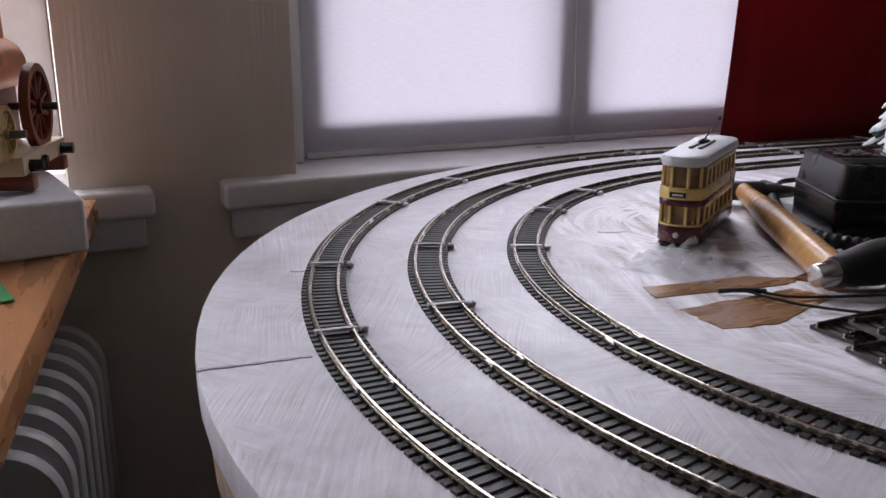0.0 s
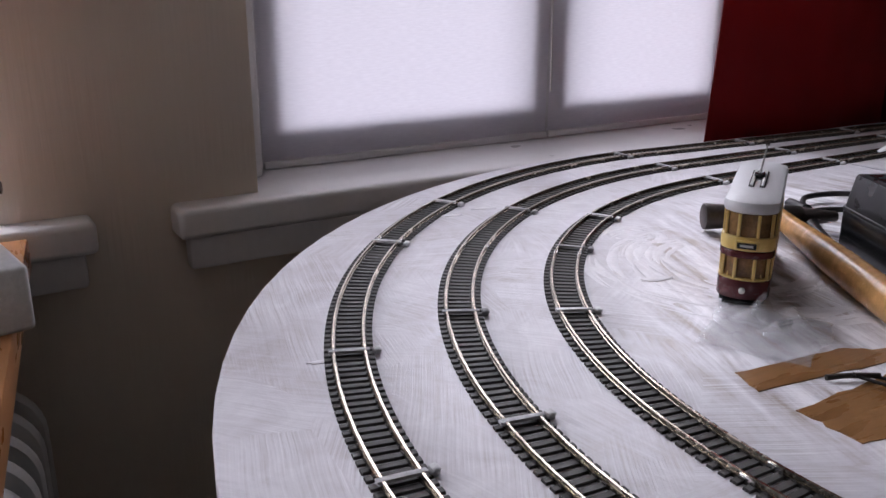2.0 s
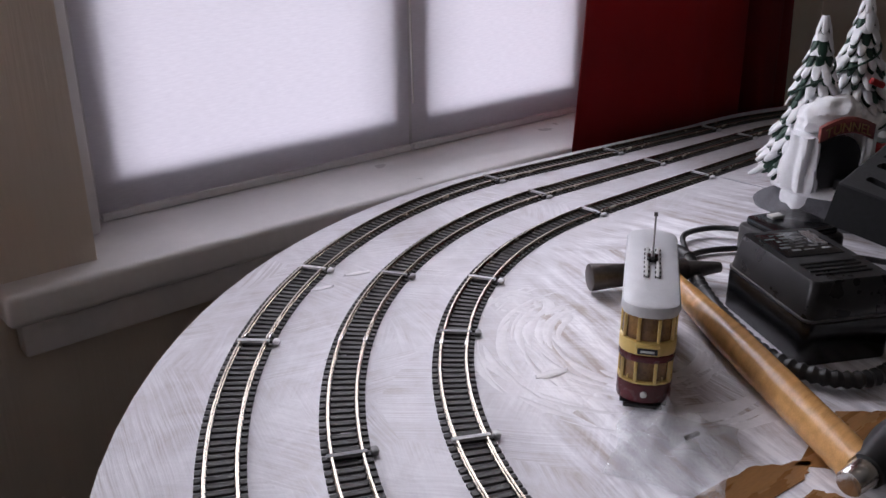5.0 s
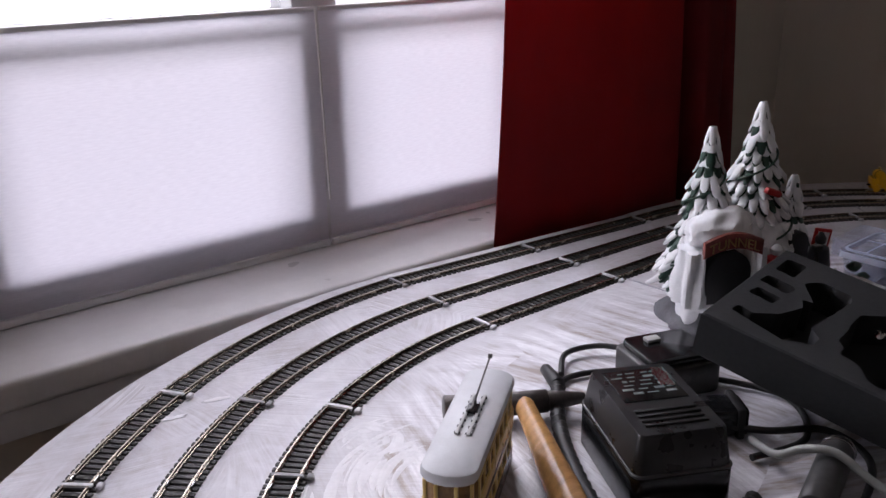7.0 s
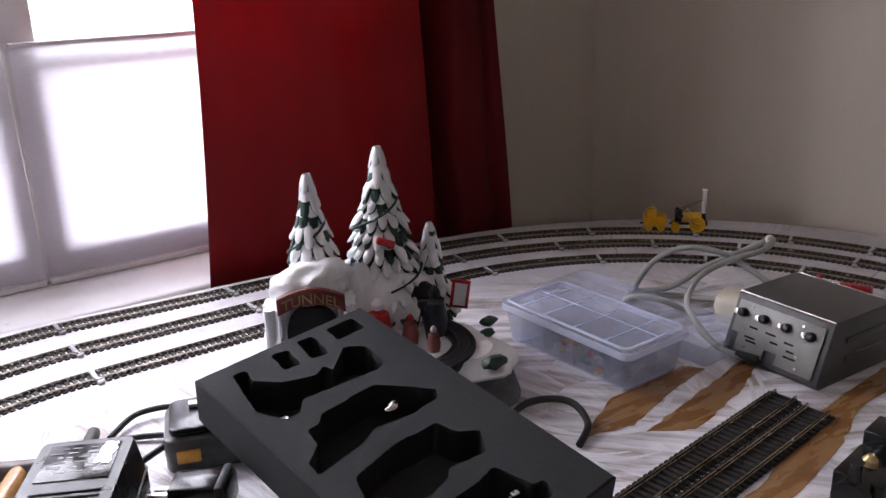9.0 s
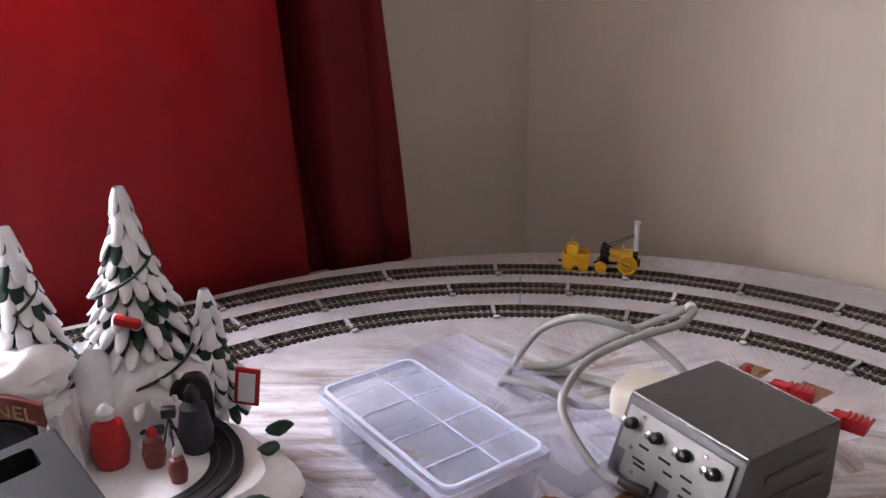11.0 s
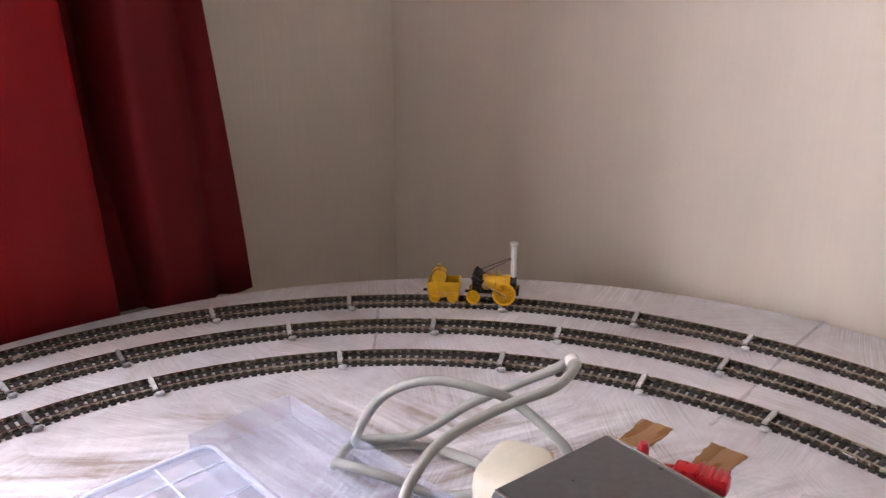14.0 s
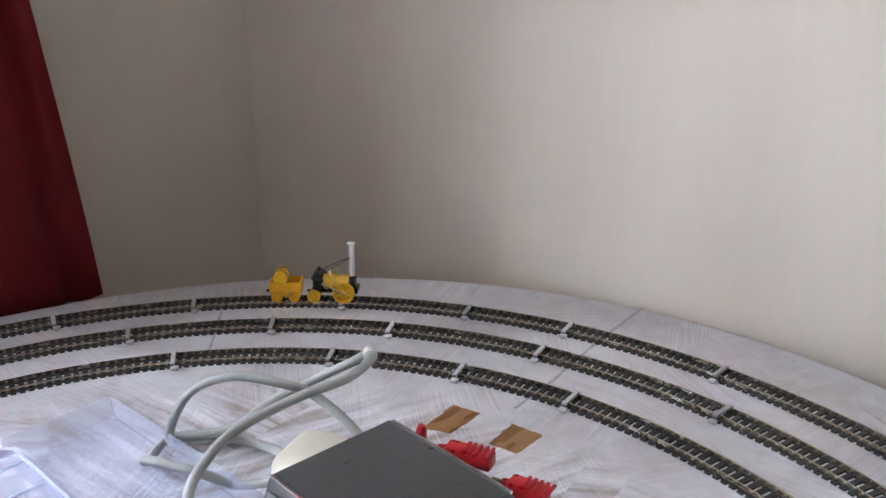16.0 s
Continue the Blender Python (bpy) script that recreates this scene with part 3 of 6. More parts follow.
board = tagged(thing("layout_table", Matrix.Identity(4), "oval baseboard table roughly brushed with white paint", "table"))
part("tabletop", slab(board_outline(), -0.018, 0.0, bevel=0.0015), PAINT, board, "white brushed paint over brown board")
part("edge_band", slab([((x - 0.1655) * 0.994 + 0.1655, y * 0.994) for x, y in board_outline()], -0.050, -0.0181), EDGE_WOOD, board, "bare unpainted board edge")
for x, y in ((-0.3, 0.25), (-0.3, -0.25), (0.63, 0.25), (0.63, -0.25)):
    part("leg", box(0.05, 0.05, -0.05 - FLOOR_Z, (x, y, FLOOR_Z), bevel=0.003), EDGE_WOOD, board)
for pts in ([(-0.570, 0.054), (-0.544, 0.051), (-0.517, 0.049)], [(0.885, 0.106), (0.800, 0.095), (0.725, 0.082), (0.677, 0.077)], [(0.640, 0.383), (0.598, 0.331), (0.561, 0.287)], [(0.183, 0.385), (0.185, 0.371), (0.189, 0.290)]):
    path = smooth_path([(x, y, 0.0) for x, y in pts], 8)
    g = bmesh.new()
    edges = []
    for i, p in enumerate(path):
        d = (path[min(i + 1, len(path) - 1)] - path[max(i - 1, 0)]).normalized()
        w = 0.0011 + 0.0005 * math.sin(i * 1.7)
        edges.append([g.verts.new(p + Vector((-d.y * k, d.x * k, z))) for k, z in ((-w, 0.0004), (w, 0.0004), (w, -0.0006), (-w, -0.0006))])
    for a, b in zip(edges, edges[1:]):
        for j in range(4):
            g.faces.new((a[j], a[(j + 1) % 4], b[(j + 1) % 4], b[j]))
    g.faces.new(edges[0][::-1])
    g.faces.new(edges[-1])
    part("board_joint", g, JOINT, board, "blue-grey filled joint between boards")

# centre, radii, angles and count of thick strokes; dabs of paint
SWIRLS = [(-0.17, 0.19, 0.045, 0.112, 70, 280, 70), (-0.19, 0.280, 0.01, 0.03, 0, 360, 16), (0.32, 0.10, 0.05, 0.16, 150, 330, 36)]
DABS = [(-0.279, 0.395, 0.006), (-0.2435, 0.400, 0.007), (-0.482, 0.190, 0.004), (-0.372, 0.226, 0.0035), (-0.242, 0.196, 0.008), (-0.33, 0.30, 0.004)]
rnd = random.Random(21)
for cx, cy, r0, r1, a0, a1, n in SWIRLS:
    g = bmesh.new()
    for _ in range(n):
        r, a, sw = rnd.uniform(r0, r1), radians(rnd.uniform(a0, a1)), rnd.uniform(0.35, 1.1)
        ex, tw, th = rnd.uniform(0.96, 1.04), rnd.uniform(-0.10, 0.10), rnd.uniform(0.0012, 0.0042)
        pts = [Vector((cx + r * (1 + tw * k / 9) * math.cos(a + sw * k / 9), cy + r * ex * (1 + tw * k / 9) * math.sin(a + sw * k / 9), -0.30 * th)) for k in range(10)]
        tube(pts, th, 6, g, wave=lambda i: math.sin(0.25 + 2.6 * i / 9))
    for v in g.verts:
        v.co.z *= 0.10
    tagged(part("paint_swirl", g, THICK_PAINT, board), "thick white brush strokes", kind="stuff")
for cx, cy, s0 in DABS:
    out = []
    for k in range(18):
        a = 6.2832 * k / 18
        w = s0 * (0.7 + 0.6 * rnd.random())
        out.append((cx + w * 1.5 * math.cos(a + 0.7), cy + w * 0.6 * math.sin(a)))
    part("paint_dab", slab(out, -0.0005, 0.0005, 0.0002), THICK_PAINT, board)

PATCHES = [
    [(-0.306, 0.072), (-0.235, 0.064), (-0.205, 0.046), (-0.222, 0.040), (-0.312, 0.052)],
    [(-0.312, 0.030), (-0.226, 0.033), (-0.215, 0.012), (-0.280, -0.010), (-0.312, -0.004)],
    [(0.255, 0.040), (0.318, 0.068), (0.405, 0.070), (0.415, 0.054), (0.352, 0.044), (0.300, 0.028)],
    [(0.30, 0.016), (0.372, 0.030), (0.452, 0.045), (0.452, 0.030), (0.400, 0.010), (0.330, -0.004)],
    [(0.21, -0.083), (0.30, -0.078), (0.42, -0.046), (0.530, -0.036), (0.540, -0.058), (0.45, -0.062), (0.39, -0.082), (0.30, -0.099), (0.21, -0.102)],
    [(0.650, 0.110), (0.655, 0.089), (0.623, 0.086), (0.615, 0.104)],
    [(0.660, 0.065), (0.663, 0.041), (0.635, 0.040), (0.631, 0.060)],
    [(-0.215, 0.050), (-0.150, 0.060), (-0.120, 0.035), (-0.190, 0.018)],
]
for i, pts in enumerate(PATCHES):
    ob = tagged(finish("bare_board_patch", slab(ragged(pts, 0.0006 if i in (5, 6) else 0.0013, i), -0.001, 0.0004), BARE_WOOD), "glossy brown board showing bare between paint strokes", "bare patch", "bare patches on the board")

# ---- track ----
PITCH, SUNK = 0.0062, -0.0008


def sleeper_mesh():
    g = box(0.0042, 0.0268, 0.0022)
    for v in g.verts:
        if v.co.z > 0.001:
            v.co.x *= 0.82
            v.co.y *= 0.985
    for y in (-0.0083, 0.0083):
        box(0.0022, 0.0034, 0.0006, (0, y, 0.0022), bm=g)
    me = bpy.data.meshes.new("sleeper")
    bmesh.ops.recalc_face_normals(g, faces=g.faces)
    g.to_mesh(me)
    g.free()
    me.materials.append(SLEEPER)
    return me


SLEEPER_MESH = sleeper_mesh()
RAIL_PROFILE = [(-0.0010, 0.0022), (0.0010, 0.0022), (0.0010, 0.0027), (0.0003, 0.0030), (0.0003, 0.0039), (0.0006, 0.0041), (0.0006, 0.0050), (-0.0006, 0.0050), (-0.0006, 0.0041), (-0.0003, 0.0039), (-0.0003, 0.0030), (-0.0010, 0.0027)]


def rail_bm(radius, sweep, length, off):
    """A rail along a curve about (0, -radius), or a straight along x."""
    g, rings = bmesh.new(), []
    n = max(1, int(abs(sweep) / 2.5)) if sweep else 1
    for k in range(n + 1):
        ring = []
        for u, w in RAIL_PROFILE:
            if sweep:
                a, r = radians(90 - sweep * k / n), radius + off + u
                ring.append(g.verts.new((r * math.cos(a), r * math.sin(a) - radius, w)))
            else:
                ring.append(g.verts.new((length * k / n, off + u, w)))
        rings.append(ring)
    m = len(RAIL_PROFILE)
    for a, b in zip(rings, rings[1:]):
        for j in range(m):
            g.faces.new((a[j], a[(j + 1) % m], b[(j + 1) % m], b[j]))
    g.faces.new(rings[0][::-1])
    g.faces.new(rings[-1])
    return g


def web_bm(radius, sweep, length, off):
    """The moulded strip under a rail that ties the sleepers together."""
    g, rings = bmesh.new(), []
    n = max(1, int(abs(sweep) / 2.5)) if sweep else 1
    for k in range(n + 1):
        ring = []
        for u, w in ((-0.0016, 0.0), (0.0016, 0.0), (0.0014, 0.0017), (-0.0014, 0.0017)):
            if sweep:
                a, r = radians(90 - sweep * k / n), radius + off + u
                ring.append(g.verts.new((r * math.cos(a), r * math.sin(a) - radius, w)))
            else:
                ring.append(g.verts.new((length * k / n, off + u, w)))
        rings.append(ring)
    for a, b in zip(rings, rings[1:]):
        for j in range(4):
            g.faces.new((a[j], a[(j + 1) % 4], b[(j + 1) % 4], b[j]))
    g.faces.new(rings[0][::-1])
    g.faces.new(rings[-1])
    return g


def track_section(radius, sweep, length, label, m, wide=1.0):
    """One set-track length: two rails, joiners at its start, and sleepers as pieces."""
    ob = thing("track_section", m, label, "model railway track", "track sections")
    for off in (-0.0083 * wide, 0.0083 * wide):
        part("rail", rail_bm(radius, sweep, length, off), RAIL, ob)
        part("sleeper_web", web_bm(radius, sweep, length, off), SLEEPER, ob)
        part("joiner", box(0.008, 0.0027, 0.0024, (0.0, off, 0.0021), bevel=0.0004), STEEL, ob)
    total = radians(sweep) * radius if sweep else length
    n = round(total / PITCH)
    for i in range(n):
        s = (i + 0.5) / n
        p = new("sleeper", SLEEPER_MESH)
        p.parent = ob
        if sweep:
            a = radians(90 - sweep * s)
            p.matrix_local = pose(radius * math.cos(a), radius * math.sin(a) - radius, 0, 0, 0, -sweep * s) @ Matrix.Diagonal((1, wide, 1, 1))
        else:
            p.matrix_local = pose(length * s, 0, 0)
    return ob


CURVE, STRAIGHT = "curved length of steel railed track on black sleepers", "straight length of steel railed track on black sleepers"
for radius, far in FAR.items():
    first = track_section(far, 45, 0, CURVE, pose(SPAN, far, SUNK), 0.86)
    for k in range(1, 4):
        a = radians(90 - 45 * k)
        copy_thing(first, pose(SPAN + far * math.cos(a), far * math.sin(a), SUNK, 0, 0, -45 * k))
    near = track_section(radius, 45, 0, CURVE, pose(0, -radius, SUNK, 0, 0, 180))
    for k in range(1, 4):
        a = radians(270 - 45 * k)
        copy_thing(near, pose(radius * math.cos(a), radius * math.sin(a), SUNK, 0, 0, -180 - 45 * k))
    lean = math.degrees(math.atan2(far - radius, SPAN))
    line = track_section(radius, 0, math.hypot(SPAN, far - radius) / 2, STRAIGHT, pose(0, radius, SUNK, 0, 0, lean))
    copy_thing(line, pose(SPAN / 2, (radius + far) / 2, SUNK, 0, 0, lean))
    copy_thing(line, pose(SPAN, -far, SUNK, 0, 0, 180 - lean))
    copy_thing(line, pose(SPAN / 2, -(radius + far) / 2, SUNK, 0, 0, 180 - lean))


def clip_bm(seed):
    """A paint-spattered fixing clip: a lug beside the rail and a bar between the rails."""
    rnd = random.Random(seed)
    g = box(0.0035, 0.0215, 0.0016, (0, 0, 0.0024), bevel=0.0005)
    box(0.0060, 0.0042, 0.0034, (0.002, -0.0148, 0), bevel=0.0012, bm=g)
    for v in g.verts:
        v.co += Vector((rnd.uniform(-1, 1), rnd.uniform(-1, 1), rnd.uniform(-0.5, 0.5))) * 0.0005
    return g


CLIPS = {R_IN: (8.4, 22.1, 38.0, 56.7, 77.4, 119, 133, 152), R_MID: (-4.1, 15.8, 32.9, 46.4, 62.0, 79.2, 121, 152, 169), R_OUT: (-0.2, 15.3, 26.1, 39.7, 55.5, 69.3, 122, 136, 158, 172)}
first_clip = None
for radius, angles in CLIPS.items():
    for d in angles:
        a, cx = radians(d), SPAN if d < 90 else 0.0
        r = FAR[radius] if d < 90 else radius
        m = pose(cx + r * math.cos(a), r * math.sin(a), 0.0003, 0, 0, d - 90)
        if first_clip is None:
            first_clip = thing("track_clip", m, "small clip beside the rails splashed with white paint", "track clip", "track clips")
            part("lug", clip_bm(3), BLOB, first_clip)
        else:
            copy_thing(first_clip, m)
    for x in (0.0, SPAN / 2, SPAN):
        copy_thing(first_clip, pose(x, radius + (FAR[radius] - radius) * x / SPAN, 0.0003))

# ---- things on the board ----


def spoked_wheel(r, w, spokes, mat_rim, mat_spoke, parent, at, name="wheel", axis="y"):
    """A wheel standing in the x-z plane: rim, hub and spokes."""
    m = Matrix.Translation(at) @ (pose(0, 0, 0, 90) if axis == "y" else pose(0, 0, 0, 0, 90))
    rim = lathe([(r * 0.82, -w / 2), (r, -w / 2), (r, w / 2), (r * 0.82, w / 2), (r * 0.82, -w / 2)], 28, m=m)
    ob = part(name, rim, mat_rim, parent)
    g = lathe([(r * 0.20, -w * 0.7), (r * 0.20, w * 0.7)], 14, m=m)
    for k in range(spokes):
        a = 6.2832 * k / spokes
        g = rod(m @ Vector((r * 0.15 * math.cos(a), r * 0.15 * math.sin(a), 0)), m @ Vector((r * 0.86 * math.cos(a), r * 0.86 * math.sin(a), 0)), w * 0.28, n=6, bm=g)
    part("spokes", g, mat_spoke, ob)
    return ob


def train_pose(deg):
    """A place on the outer track, heading clockwise, by its angle about the far centre."""
    a = radians(deg)
    return pose(SPAN + FAR[R_OUT] * math.cos(a), FAR[R_OUT] * math.sin(a), 0.0042, 0, 0, deg - 90)


def rocket_engine():
    ob = thing("toy_locomotive", train_pose(40.5), "yellow and black toy steam engine with tall white chimney", "toy train")
    part("frame", box(0.038, 0.010, 0.0022, (0, 0, 0.0075), bevel=0.0006), BLACK, ob)
    boiler = rod((-0.009, 0, 0.0165), (0.014, 0, 0.0165), 0.0068, n=24, bevel=0.0008)
    b = part("boiler", boiler, YELLOW, ob, "yellow boiler lagged with strips")
    for x in (-0.006, 0.002, 0.010):
        part("boiler_band", rod((x - 0.0004, 0, 0.0165), (x + 0.0004, 0, 0.0165), 0.0071, n=24), BRASS, b)
    part("firebox", box(0.009, 0.013, 0.017, (-0.0135, 0, 0.008), bevel=0.0014), BLACK, ob)
    part("smokebox", rod((0.014, 0, 0.0165), (0.019, 0, 0.0165), 0.0064, n=24, bevel=0.0006), BLACK, ob)
    ch = part("chimney", rod((0.0165, 0, 0.019), (0.0165, 0, 0.0505), 0.0024, 0.0026, 18), WHITE_PART, ob, "tall white chimney with a flared crown")
    part("chimney_crown", lathe([(0.0024, 0), (0.0034, 0.0022), (0.0036, 0.0032), (0.0030, 0.0032)], 18, m=pose(0.0165, 0, 0.0495)), WHITE_PART, ch)
    for x, r in ((0.004, 0.0016), (-0.003, 0.0020)):
        part("dome", lathe([(r, 0), (r, 0.003), (r * 0.6, 0.0042)], 14, m=pose(x, 0, 0.0228)), BRASS, ob)
    for y in (-0.0095, 0.0095):
        spoked_wheel(0.0098, 0.0024, 12, YELLOW, YELLOW, ob, (0.0095, y, 0.0098), "driving_wheel")
        spoked_wheel(0.0058, 0.0024, 10, YELLOW, YELLOW, ob, (-0.0165, y, 0.0058), "trailing_wheel")
        part("cylinder", rod((-0.017, y * 0.95, 0.0245), (-0.009, y * 0.95, 0.0185), 0.0030, n=14, bevel=0.0005), BLACK, ob)
        part("connecting_rod", rod((-0.009, y * 1.22, 0.0185), (0.0115, y * 1.22, 0.0085), 0.0007, n=6), STEEL, ob)
        part("stay", rod((-0.012, y * 0.7, 0.025), (0.0165, y * 0.15, 0.040), 0.0004, n=6), DARK_STEEL, ob)
    part("coupling", box(0.006, 0.003, 0.0016, (-0.0215, 0, 0.0065), bevel=0.0004), BLACK, ob)
    part("buffer_beam", box(0.002, 0.016, 0.004, (0.0205, 0, 0.008), bevel=0.0005), BLACK, ob)


def tender():
    ob = thing("toy_tender", train_pose(45.6), "yellow toy tender wagon carrying a yellow water barrel", "toy train")
    part("chassis", box(0.027, 0.016, 0.0022, (0, 0, 0.0085), bevel=0.0005), YELLOW, ob)
    for y in (-0.0082, 0.0082):
        side = part("side_panel", box(0.028, 0.0012, 0.0072, (0, y, 0.0107), bevel=0.0003), YELLOW, ob)
        for k in range(5):
            part("side_rib", box(0.0010, 0.0008, 0.0072, (-0.0115 + 0.00575 * k, y * 1.10, 0.0107)), YELLOW, side)
        frame = part("sole_bar", box(0.026, 0.0010, 0.0018, (0, y * 0.95, 0.0048), bevel=0.0003), YELLOW, ob)
        for x in (-0.0115, 0.0, 0.0115):
            part("axle_guard", box(0.003, 0.0010, 0.0040, (x, y * 0.95, 0.0050)), YELLOW, frame)
    for x in (-0.0134, 0.0134):
        part("end_panel", box(0.0012, 0.0160, 0.0072, (x, 0, 0.0107), bevel=0.0003), YELLOW, ob)
    barrel = lathe([(0.0056, -0.0085), (0.0068, -0.004), (0.0071, 0.0), (0.0068, 0.004), (0.0056, 0.0085)], 24, m=pose(-0.004, 0, 0.0215, 90))
    b = part("barrel", barrel, YELLOW, ob, "yellow barrel with dark hoops")
    for k in (-0.0045, 0.0045):
        part("hoop", lathe([(0.0069, k - 0.0003), (0.0071, k), (0.0069, k + 0.0003)], 24, m=pose(-0.004, 0, 0.0215, 90)), DARK_STEEL, b)
    part("filler_cap", lathe([(0.0014, 0), (0.0014, 0.002), (0.0022, 0.0026), (0.0022, 0.0034)], 14, m=pose(-0.004, 0, 0.0281)), BRASS, b)
    for x in (-0.0075, 0.0075):
        for y in (-0.0088, 0.0088):
            spoked_wheel(0.0048, 0.0020, 8, YELLOW, YELLOW, ob, (x, y, 0.0048))
    part("coupling", box(0.005, 0.003, 0.0016, (-0.0155, 0, 0.007), bevel=0.0004), BLACK, ob)


rocket_engine()
tender()


def tram_outline(w, length, k=1.0):
    """A long plan with bowed ends."""
    out = []
    for side in (1, -1):
        for i in range(9):
            a = radians(-90 + 22.5 * i)
            out.append((side * (length / 2 - 0.011 + 0.011 * math.cos(a) * k), side * (w / 2) * math.sin(a)))
    return out


def tram():
    ob = thing("model_tram", pose(-0.1825, 0.1705, 0, 0, 0, 36.5), "cream and maroon double-deck model tram with grey roof", "model tram")
    L, W = 0.124, 0.031
    part("underframe", slab(tram_outline(W * 0.92, L * 0.97), 0.002, 0.0045, 0.0006), BLACK, ob)
    part("dash", slab(tram_outline(W, L), 0.0045, 0.0165, 0.0008), MAROON, ob, "maroon lower panels")
    part("lower_glazing", slab(tram_outline(W * 0.93, L * 0.965), 0.0165, 0.0305), TRAM_PANE, ob)
    part("middle_band", slab(tram_outline(W * 1.02, L * 1.005), 0.0305, 0.0350, 0.0008), MAROON, ob, "maroon band")
    part("upper_panel", slab(tram_outline(W * 1.03, L * 1.005), 0.0350, 0.0435, 0.0010), CREAM, ob, "cream upper panels")
    part("upper_glazing", slab(tram_outline(W * 0.95, L * 0.97), 0.0435, 0.0575), TRAM_PANE, ob)
    part("roof", slab(tram_outline(W * 1.05, L * 1.01), 0.0575, 0.0655, 0.0030), ROOF_GREY, ob, "smooth pale grey roof")
    part("lower_rail", slab(tram_outline(W * 1.0, L * 1.0), 0.0165, 0.0178, 0.0003), CREAM, ob)
    for z0, z1, k, cut in ((0.0165, 0.0305, 0.99, 6), (0.0435, 0.0575, 1.0, 7)):
        for y in (-1, 1):
            for i in range(cut + 1):
                x = -0.046 + 0.092 * i / cut
                part("window_pillar", box(0.0034, 0.0012, z1 - z0, (x, y * W * 0.485 * k, z0), bevel=0.0003), CREAM, ob)
            part("window_head", box(0.096, 0.0012, 0.0026, (0, y * W * 0.488 * k, z1 - 0.0026), bevel=0.0003), CREAM, ob)
        for sgn in (-1, 1):
            for a in (-62, -22, 22, 62):
                c = radians(a)
                part("window_pillar", box(0.0022, 0.0020, z1 - z0, (sgn * (L / 2 * 0.985 - 0.011 + 0.0108 * math.cos(c)), W / 2 * 0.95 * math.sin(c), z0), bevel=0.0003), CREAM, ob)
    for sgn in (-1, 1):
        x = sgn * L / 2
        d = part("destination_box", box(0.0030, 0.0135, 0.0058, (x * 1.005, 0, 0.0362), bevel=0.0006), CREAM, ob)
        part("destination_screen", box(0.0010, 0.0110, 0.0036, (x * 1.005 + sgn * 0.0014, 0, 0.0373)), BLACK, d, "black screen with pale bar")
        part("destination_lettering", box(0.0006, 0.0076, 0.0014, (x * 1.005 + sgn * 0.0019, 0, 0.0384)), LABEL_INK, d)
        part("headlamp", rod((x * 0.99, 0, 0.0105), (x * 1.02, 0, 0.0105), 0.0019, n=14, bevel=0.0003), WHITE_PART, ob, "round white headlamp")
        part("fender", box(0.0024, 0.022, 0.0024, (x * 0.985, 0, 0.0014), bevel=0.0006), BLACK, ob)
        for y in (-0.0125, 0.0125):
            part("stair_rail", rod((x * 0.93, y * 0.8, 0.017), (x * 0.86, y * 0.6, 0.030), 0.0005, n=6), CREAM, ob)
        part("step", box(0.010, 0.026, 0.0014, (x * 0.86, 0, 0.0026)), BLACK, ob)
    for y in (-0.0033, 0.0033):
        part("trolley_plank", box(0.046, 0.0020, 0.0012, (0, y, 0.0660), bevel=0.0003), LABEL_INK, ob, "pale roof plank")
        for i in range(7):
            part("plank_support", box(0.0012, 0.0034, 0.0014, (-0.021 + 0.007 * i, y, 0.0653)), BLACK, ob)
    base = part("trolley_base", box(0.009, 0.007, 0.0026, (0.005, 0, 0.0660), bevel=0.0007), BLACK, ob)
    part("trolley_spring", rod((0.000, 0, 0.0690), (0.010, 0, 0.0690), 0.0012, n=10), DARK_STEEL, base)
    pole = part("trolley_pole", rod((0.004, 0, 0.0690), (0.050, -0.001, 0.0800), 0.0006, n=8), DARK_STEEL, ob)
    part("trolley_head", rod((0.0495, -0.0022, 0.0800), (0.0495, 0.0002, 0.0800), 0.0015, n=12), DARK_STEEL, pole)
    for x in (-0.025, 0.025):
        for y in (-0.0095, 0.0095):
            part("wheel", rod((x - 0.004, y - 0.001, 0.0045), (x - 0.004, y + 0.001, 0.0045), 0.0045, n=20, bevel=0.0005), DARK_STEEL, ob)


tram()


def crumpled_bag():
    """A small clear bag, empty and crumpled."""
    ob = thing("plastic_bag", pose(-0.252, 0.098, 0.0, 0, 0, 25), "small crumpled clear plastic bag lying beside the tram", "bag")
    g, n, rnd = bmesh.new(), 18, random.Random(5)
    for layer in range(2):
        grid = []
        for i in range(n):
            row = []
            for j in range(n):
                x, y = -0.034 + 0.068 * i / (n - 1), -0.030 + 0.060 * j / (n - 1)
                z = 0.0008 + 0.010 * layer * noise.noise((x * 55, y * 55, 2.0)) ** 2 * 4 * max(0, 1 - (2 * j / n - 1) ** 4) + 0.0025 * abs(noise.noise((x * 140, y * 140, 7.0 + layer))) * layer
                row.append(g.verts.new((x + 0.004 * noise.noise((x * 60, y * 60, 9)), y + 0.006 * noise.noise((x * 40, y * 40, 4)), z)))
            grid.append(row)
        for i in range(n - 1):
            for j in range(n - 1):
                g.faces.new((grid[i][j], grid[i + 1][j], grid[i + 1][j + 1], grid[i][j + 1]))
    part("film", g, FILM, ob)
    part("screw", rod((0.012, -0.004, 0.002), (0.018, -0.010, 0.0035), 0.0014, n=8, bevel=0.0003), DARK_STEEL, ob)


crumpled_bag()


